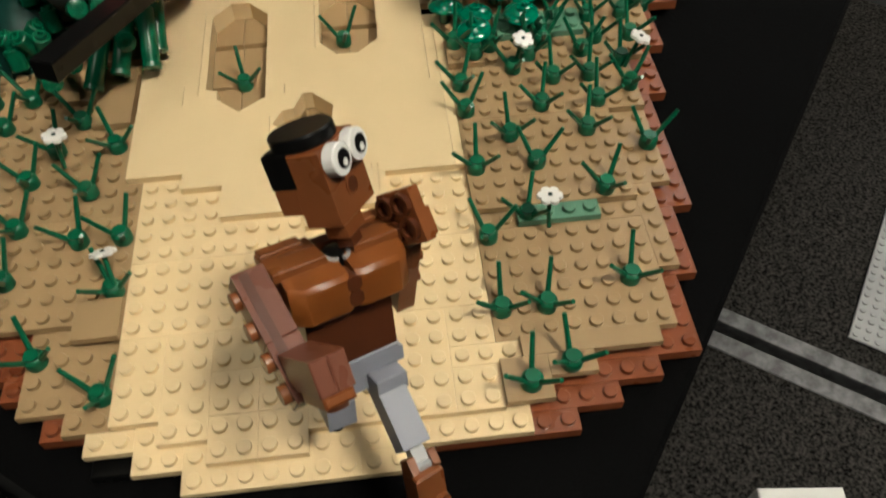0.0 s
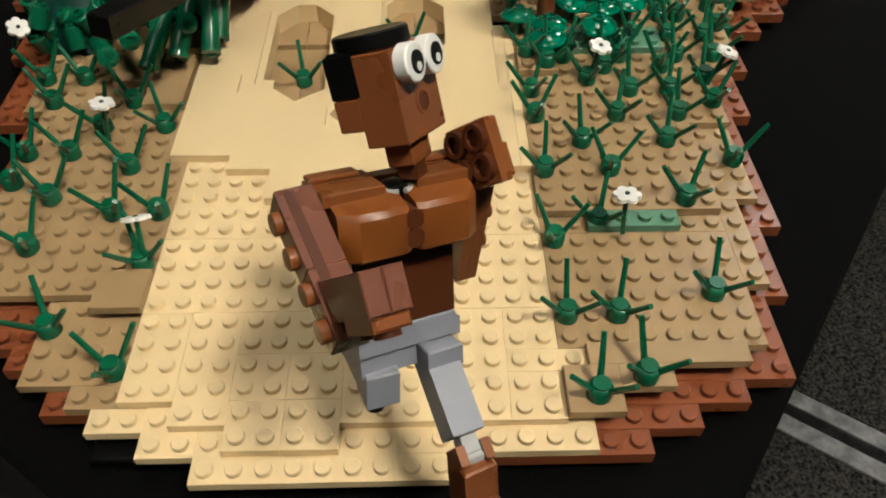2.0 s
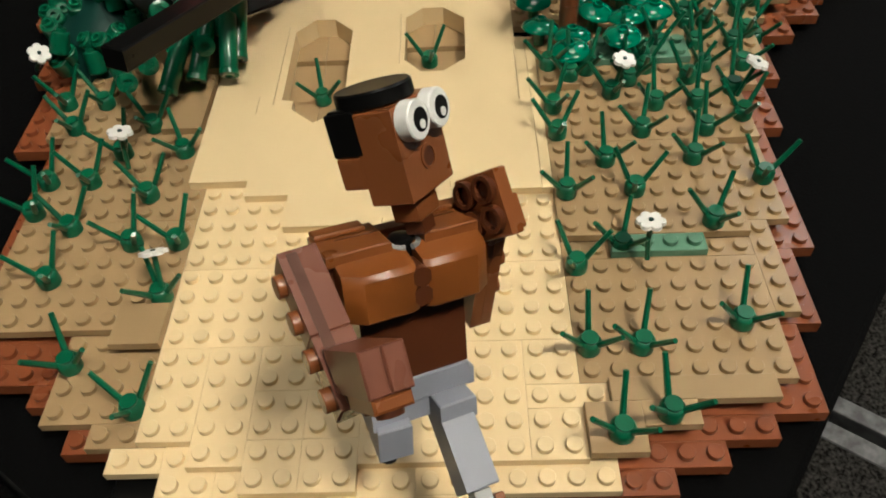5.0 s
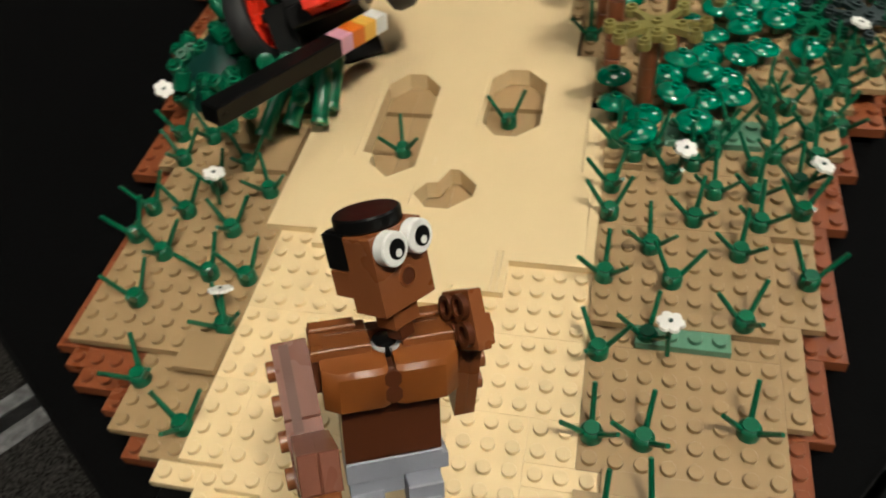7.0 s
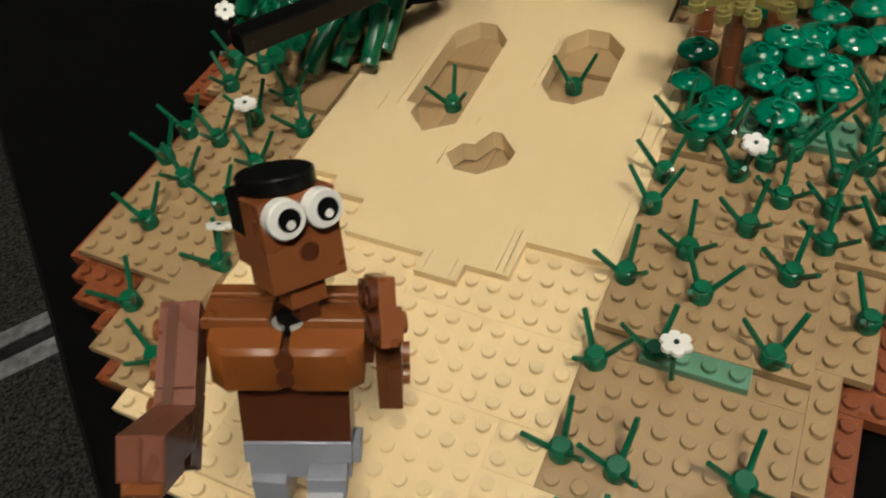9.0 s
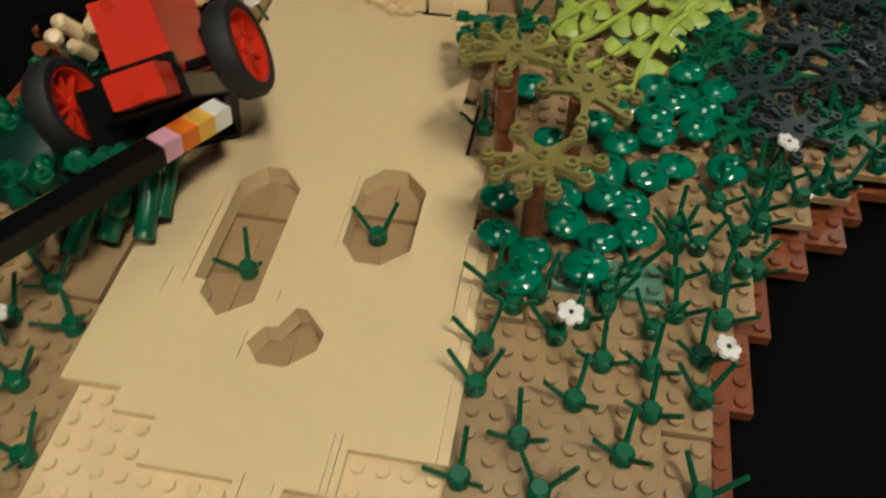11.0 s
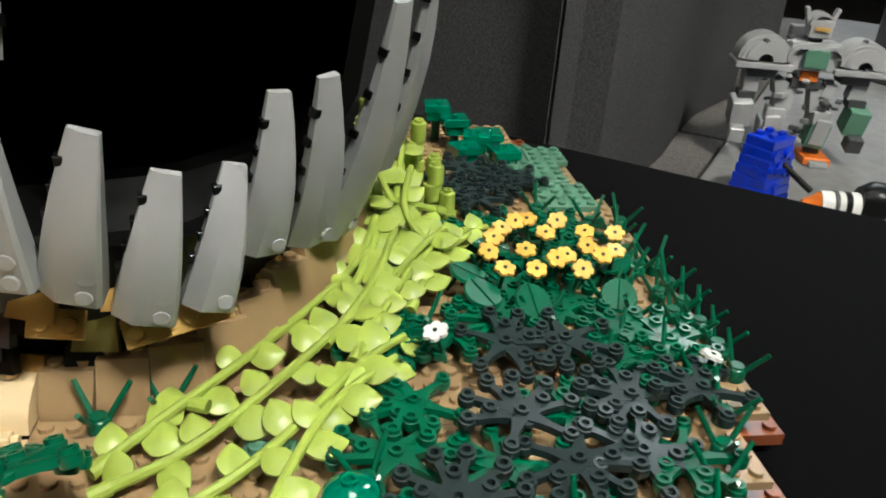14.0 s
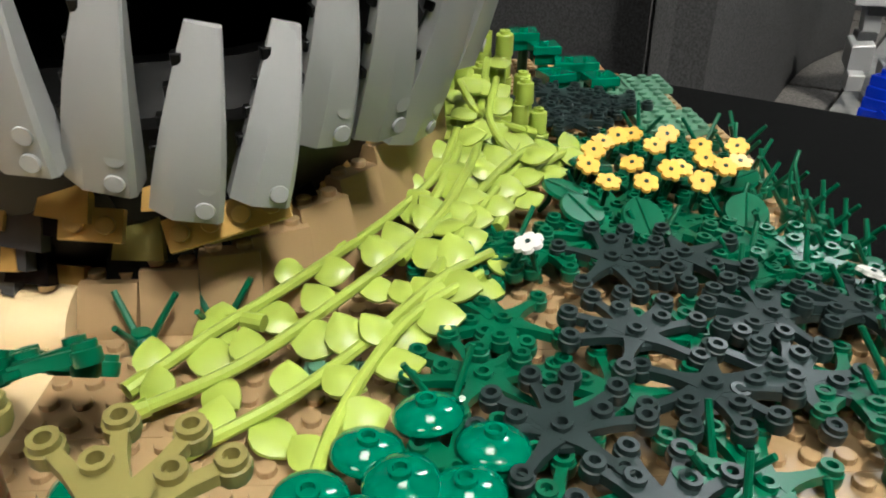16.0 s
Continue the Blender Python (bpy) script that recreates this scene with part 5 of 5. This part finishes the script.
for k, (y, z) in enumerate(((-4.2, 7.4), (-4.2, 1.0), (2.0, 7.4), (2.0, 1.0))):
    g.rings([(0.0030, 0), (0.0030, 0.0016), (0.0020, 0.0016), (0.0020, 0.0002)], 16, PALM @ Matrix.Translation((-0.0020, y * S, z * S)) @ pose(0, 0, 0, 0, -90), slot=7)
for y in (-3.0, 3.0):
    g.rings([(0.0024, 0), (0.0024, 0.0016)], 14, PALM @ Matrix.Translation((0.0026, y * S, 0.0012)) @ pose(0, 0, 0, 0, 90), slot=0)
g.tube([foot, (foot.x, foot.y - 0.001, TABLE_TOP + 0.002), (foot.x, foot.y - 0.001, TABLE_TOP)], 0.0018, 8, slot=2)
# slot 7 is a darkened brown that paints in shade on belly and recesses
fig = tagged(new("running_figure", g.mesh("running_figure", [FIGBROWN, ORANGEBROWN, BLACK, WHITE, BLUEGREY, SHEENBROWN, GREY, plastic("shaded_brown_plastic", (0.085, 0.024, 0.009), 0.3, 0.06), SHOULDERBROWN])),
             "brick-built running figure with brown body, grey trousers and goggle eyes", "brick figure")

# ---- things beyond the table ----
stage_deck(0.361, -1.1, 1.3, -0.004, DECK, [(0.361, -1.1, 0.374, -0.004)])
stage_deck(-1.2, -1.1, 0.351, -0.004, DECK, [(0.337, -1.1, 0.351, -0.004)])
stage_deck(-1.2, 0.490, -0.006, 1.4, DECK, [(-1.2, 0.490, -0.006, 0.505)])
stage_deck(-1.2, 0.0, -0.006, 0.475, DECK, [(-1.2, 0.458, -0.006, 0.475)])
bp = thing("grey_baseplate", "light grey studded toy baseplate lying on the carpet deck", "baseplate", m=T_AXES @ Matrix.Translation((0.393, -0.103 - 0.256, DECK + 0.0013)))
part("sheet", Geo().box(0, 0, 0, 0.256, 0.256, 0.0025, 0.0006), GREY, bp)
g = Geo()
for i in range(32):
    for j in range(32):
        g.stud((i + 0.5) * U, (j + 0.5) * U, 0.0025, 8)
tagged(part("studs", g, GREY, bp), kind="stuff")
wb = thing("white_box", "small white card box with a black label", "box", m=pose(0.243, -0.044, DECK + 0.0002, 0, 0, -6))
part("carton", Geo().box(-0.024, -0.024, 0, 0.024, 0.026, 0.080, 0.0006), WHITE, wb)
part("label", Geo().box(0.0241, -0.018, 0.02, 0.0246, 0.012, 0.060, 0.0001), BLACK, wb, "black printed label")

# neighbouring table with grey top and the models on it
NT = -0.12
nt = thing("grey_table", "grey display table with toy models beyond the black table", "table", m=T_AXES)
part("tabletop", Geo().box(0.80, -1.2, NT - 0.03, 2.4, 0.195, NT, 0.001), FLOORGREY, nt)
part("table_base", Geo().box(0.82, -1.1, -0.75, 2.3, 0.18, NT - 0.031, 0), DGREY, nt)
for k in range(7):
    tagged(new("paving_slab", Geo().box(0.80 + 0.22 * k, 0.2, NT - 0.04, 1.012 + 0.22 * k, 0.283, NT - 0.004, 0.001, T_AXES).mesh("paving_slab", PAVER)), "rough dark grey slab beside the grey table", "slab", "slabs beside the table")
tagged(new("slab_support", Geo().box(0.80, 0.2, -0.75, 2.33, 0.283, NT - 0.041, 0, T_AXES).mesh("slab_support", DGREY)), "dark support under the slabs", "support", kind="structure")


def curtain(name, a, b, z0, z1, n, depth):
    a, b = Vector(a), Vector(b)
    d = (b - a).normalized()
    s = Vector((-d.y, d.x))
    top, rr = [], random.Random(3)
    ph = [rr.uniform(0, 6) for _ in range(3)]
    v, f = [], []
    for k in range(n + 1):
        u = k / n
        w = depth * (math.sin(u * 9 + ph[0]) * 1.3 + math.sin(u * 4.2 + ph[1]) * 1.2 + math.sin(u * 23 + ph[2]) * 0.12)
        p = a + (b - a) * u
        for off in (0.0, 0.004):
            for z, q in ((z0, 1.25), (z0 + (z1 - z0) * 0.4, 0.8), (z1, 0.5)):
                c = p + s * (w * q + off)
                v.append((c.x, c.y, z))
    for k in range(n):
        for o in (0, 3):
            for r in (0, 1):
                i = k * 6 + o + r
                f.append((i, i + 6, i + 7, i + 1))
        f.append((k * 6 + 2, k * 6 + 8, k * 6 + 11, k * 6 + 5))
        f.append((k * 6, k * 6 + 3, k * 6 + 9, k * 6 + 6))
    return tagged(new(name, Geo().add(v, f, T_AXES).mesh(name, CURTAIN, 60)), "heavy black curtain hanging in soft folds", "curtain")


curtain("curtain", (0.86, 0.288), (1.47, 0.232), NT - 0.003, 2.2, 160, 0.005)
curtain("curtain", (1.56, 0.36), (1.80, 0.22), NT - 0.003, 2.2, 80, 0.012)
curtain("curtain", (0.93, 0.26), (0.90, 2.2), -0.74, 2.2, 220, 0.03)

rr = random.Random(5)
R = Matrix.Translation((0.652, 0.898, NT)) @ pose(0, 0, 0, 0, 0, -14)


SLOTS = [GREY, ORANGE, DGREY, SAND, GOLD]
robot = thing("grey_robot_model", "light grey brick-built robot standing on the grey table", "robot model", m=R)


def rb(name, x0, y0, z0, x1, y1, z1, slot=0, rot=(0, 0, 0)):
    c = Vector(((x0 + x1) / 2, (y0 + y1) / 2, (z0 + z1) / 2)) * S
    h = Vector((x1 - x0, y1 - y0, z1 - z0)) * S / 2
    return part(name, Geo().box(-h.x, -h.y, -h.z, h.x, h.y, h.z, 0.0012, Matrix.Translation(c) @ pose(0, 0, 0, *rot)), SLOTS[slot], robot)


def shell(name, x, z, r, thick, y0, y1, a0, a1, slot=0):
    """A curved armour band: an arc in the x-z plane, drawn out along y."""
    arc = [radians(a0 + (a1 - a0) * k / 10) for k in range(11)]
    loop = [(x + r * math.cos(a), z + r * math.sin(a)) for a in arc] + [(x + (r - thick) * math.cos(a), z + (r - thick) * math.sin(a)) for a in reversed(arc)]
    return part(name, Geo().loft([[(p * S, y0 * S, q * S) for p, q in loop], [(p * S, y1 * S, q * S) for p, q in loop]]), SLOTS[slot], robot)


for sx in (-1, 1):
    rb("foot", sx * 30 - 15, -22, 0, sx * 30 + 15, 20, 9, 1 if sx > 0 else 0)
    rb("toe", sx * 30 - 10, -30, 0, sx * 30 + 10, -22.2, 7, 0)
    rb("ankle", sx * 28 - 7, -6, 9.2, sx * 28 + 7, 8, 20, 2)
    rb("shin", sx * 27 - 11, -12, 18, sx * 27 + 11, 10, 48, 3 if sx > 0 else 0, (8, sx * 6, 0))
    rb("shin_guard", sx * 27 - 8, -17, 22, sx * 27 + 8, -12.2, 52, 0, (8, sx * 6, 0))
    rb("knee", sx * 24 - 10, -15, 46, sx * 24 + 10, 8, 60, 0, (0, 0, sx * 8))
    rb("thigh", sx * 18 - 9, -9, 57, sx * 18 + 9, 10, 88, 0, (-10, sx * -8, 0))
    rb("hip_plate", sx * 26 - 6, -11, 74, sx * 26 + 6, 12, 92, 0, (0, sx * 14, 0))
    for k in range(3):
        shell("shoulder_shell", sx * 52, 112, 28 - 3.5 * k, 20 - 3.5 * k, -14 - 4 * k, 14 + 4 * k, 0, 180)
    rb("shoulder_rim", sx * 52 - 30, -22, 103, sx * 52 + 30, 22, 110, 0)
    rb("shoulder_core", sx * 50 - 15, -12, 92, sx * 50 + 15, 12, 126, 2)
    rb("upper_arm", sx * 58 - 8, -8, 74, sx * 58 + 8, 8, 100, 0, (6, sx * 6, 0))
    rb("elbow", sx * 60 - 9, -10, 66, sx * 60 + 9, 9, 76, 2)
    rb("forearm", sx * 63 - 11, -18, 38, sx * 63 + 11, 8, 68, 3 if sx > 0 else 0, (14, sx * 4, 0))
    rb("gripper", sx * 65 - 8, -24, 20, sx * 65 + 8, -6, 38, 2 if sx > 0 else 0, (14, 0, 0))
    shell("chest_shell", sx * 15, 118, 15, 4, -22, 14, 20 if sx < 0 else -20, 200 if sx < 0 else 160)
rb("pelvis", -16, -11, 84, 16, 12, 96, 2)
rb("waist", -11, -9, 94, 11, 10, 106, 0)
rb("torso", -26, -15, 104, 26, 16, 134, 0)
rb("chest_plate", -12, -23, 108, 12, -15.2, 128, 3)
rb("belly_plate", -9, -14, 92, 9, -9.2, 104, 1)
rb("backpack", -20, 16.2, 100, 20, 32, 146, 0)
rb("neck", -6, -6, 134, 6, 6, 140, 2)
rb("head", -11, -13, 139, 11, 10, 158, 0)
rb("visor", -8, -16, 146, 8, -13.2, 151, 4)
shell("helmet", 0, 152, 13, 3, -12, 12, 0, 180)
for sx in (-1, 1):
    rb("horn", sx * 14 - 2, -4, 152, sx * 14 + 2, 4, 170, 0, (0, sx * 18, 0))
for k in range(56):
    x, y, z = rr.uniform(-66, 66), rr.uniform(-20, 12), rr.uniform(16, 140)
    if abs(x) < 34 or z > 60:
        q = rr.uniform(2.5, 5.5)
        rb("brick", x - q, y - q, z - q * 0.6, x + q, y + q, z + q * 0.6, rr.choice((0, 0, 0, 2)), (rr.uniform(-30, 30), 0, rr.uniform(-40, 40)))

bl = thing("blue_brick_tower", "translucent blue brick tower with round studs", "brick tower", m=pose(0.552, 0.772, NT, 0, 0, 30))
for k in range(7):
    s = 0.0245 - 0.0010 * k
    part("layer", Geo().box(-s, -s * 0.8, k * 0.0097, s, s * 0.8, k * 0.0097 + 0.0096, 0.0008), BLUE, bl)
for k in range(30):
    a, z = rr.uniform(0, math.tau), rr.uniform(0.01, 0.055)
    s = 0.0245 - 0.0010 * z / 0.0097
    part("stud", Geo().rings([(0.0042, -0.002), (0.0042, 0.003), (0.0035, 0.0036)], 12, Matrix.Translation((s * 0.98 * rr.choice((-1, 1)), rr.uniform(-0.015, 0.015), z)) @ pose(0, 0, 0, 0, 90, 0)
         if k % 2 else Matrix.Translation((rr.uniform(-0.019, 0.019), -s * 0.8, z)) @ pose(0, 0, 0, 90, 0, 0)), BLUE, bl)
for x, y in ((-0.008, -0.006), (0.008, -0.006), (-0.008, 0.008), (0.008, 0.008)):
    part("stud", Geo().rings([(0.0042, 0.0679), (0.0042, 0.0715), (0.0035, 0.0720)], 12, Matrix.Translation((x, y, 0))), BLUE, bl)

sh = thing("toy_spaceship", "small white, black and orange toy spaceship on the grey table", "toy", m=pose(0.607, 0.728, NT + 0.001, 0, 0, -12))
part("nose", Geo().rings([(0.003, 0), (0.008, 0.010), (0.0115, 0.015)], 16, pose(-0.031, 0, 0.013, 0, 90)), ORANGE, sh)
part("hull", Geo().rings([(0.012, 0), (0.013, 0.02), (0.013, 0.036)], 16, pose(-0.0155, 0, 0.0135, 0, 90)), WHITE, sh)
part("grey_band", Geo().rings([(0.0136, 0), (0.0136, 0.004)], 16, pose(-0.004, 0, 0.0135, 0, 90)), DGREY, sh)
part("band", Geo().rings([(0.0134, 0), (0.0134, 0.006)], 16, pose(0.006, 0, 0.0135, 0, 90)), BLACK, sh)
part("engine", Geo().rings([(0.0135, 0), (0.019, 0.01), (0.019, 0.022), (0.012, 0.03)], 18, pose(0.0206, 0, 0.0195, 0, 90)), BLACK, sh)
part("boom", Geo().tube([(-0.02, 0.012, 0.02), (-0.06, 0.03, 0.05)], 0.003, 8), BLACK, sh)
far = thing("dark_model", "dark brick model with yellow stripes on the far side", "model", m=pose(1.15, 1.25, NT, 0, 0, 20))
part("body", Geo().box(-0.12, -0.08, 0, 0.12, 0.08, 0.20, 0.002), DGREY, far)
for z in (0.06, 0.13):
    part("yellow_stripe", Geo().box(-0.121, -0.086, z, 0.121, -0.0801, z + 0.02, 0.001), YELLOW, far)

# ---- plates and tiles of the base, last ----
for a in PLATES:
    plate(*a)
for a in TILES:
    plate(*a, studs=False)
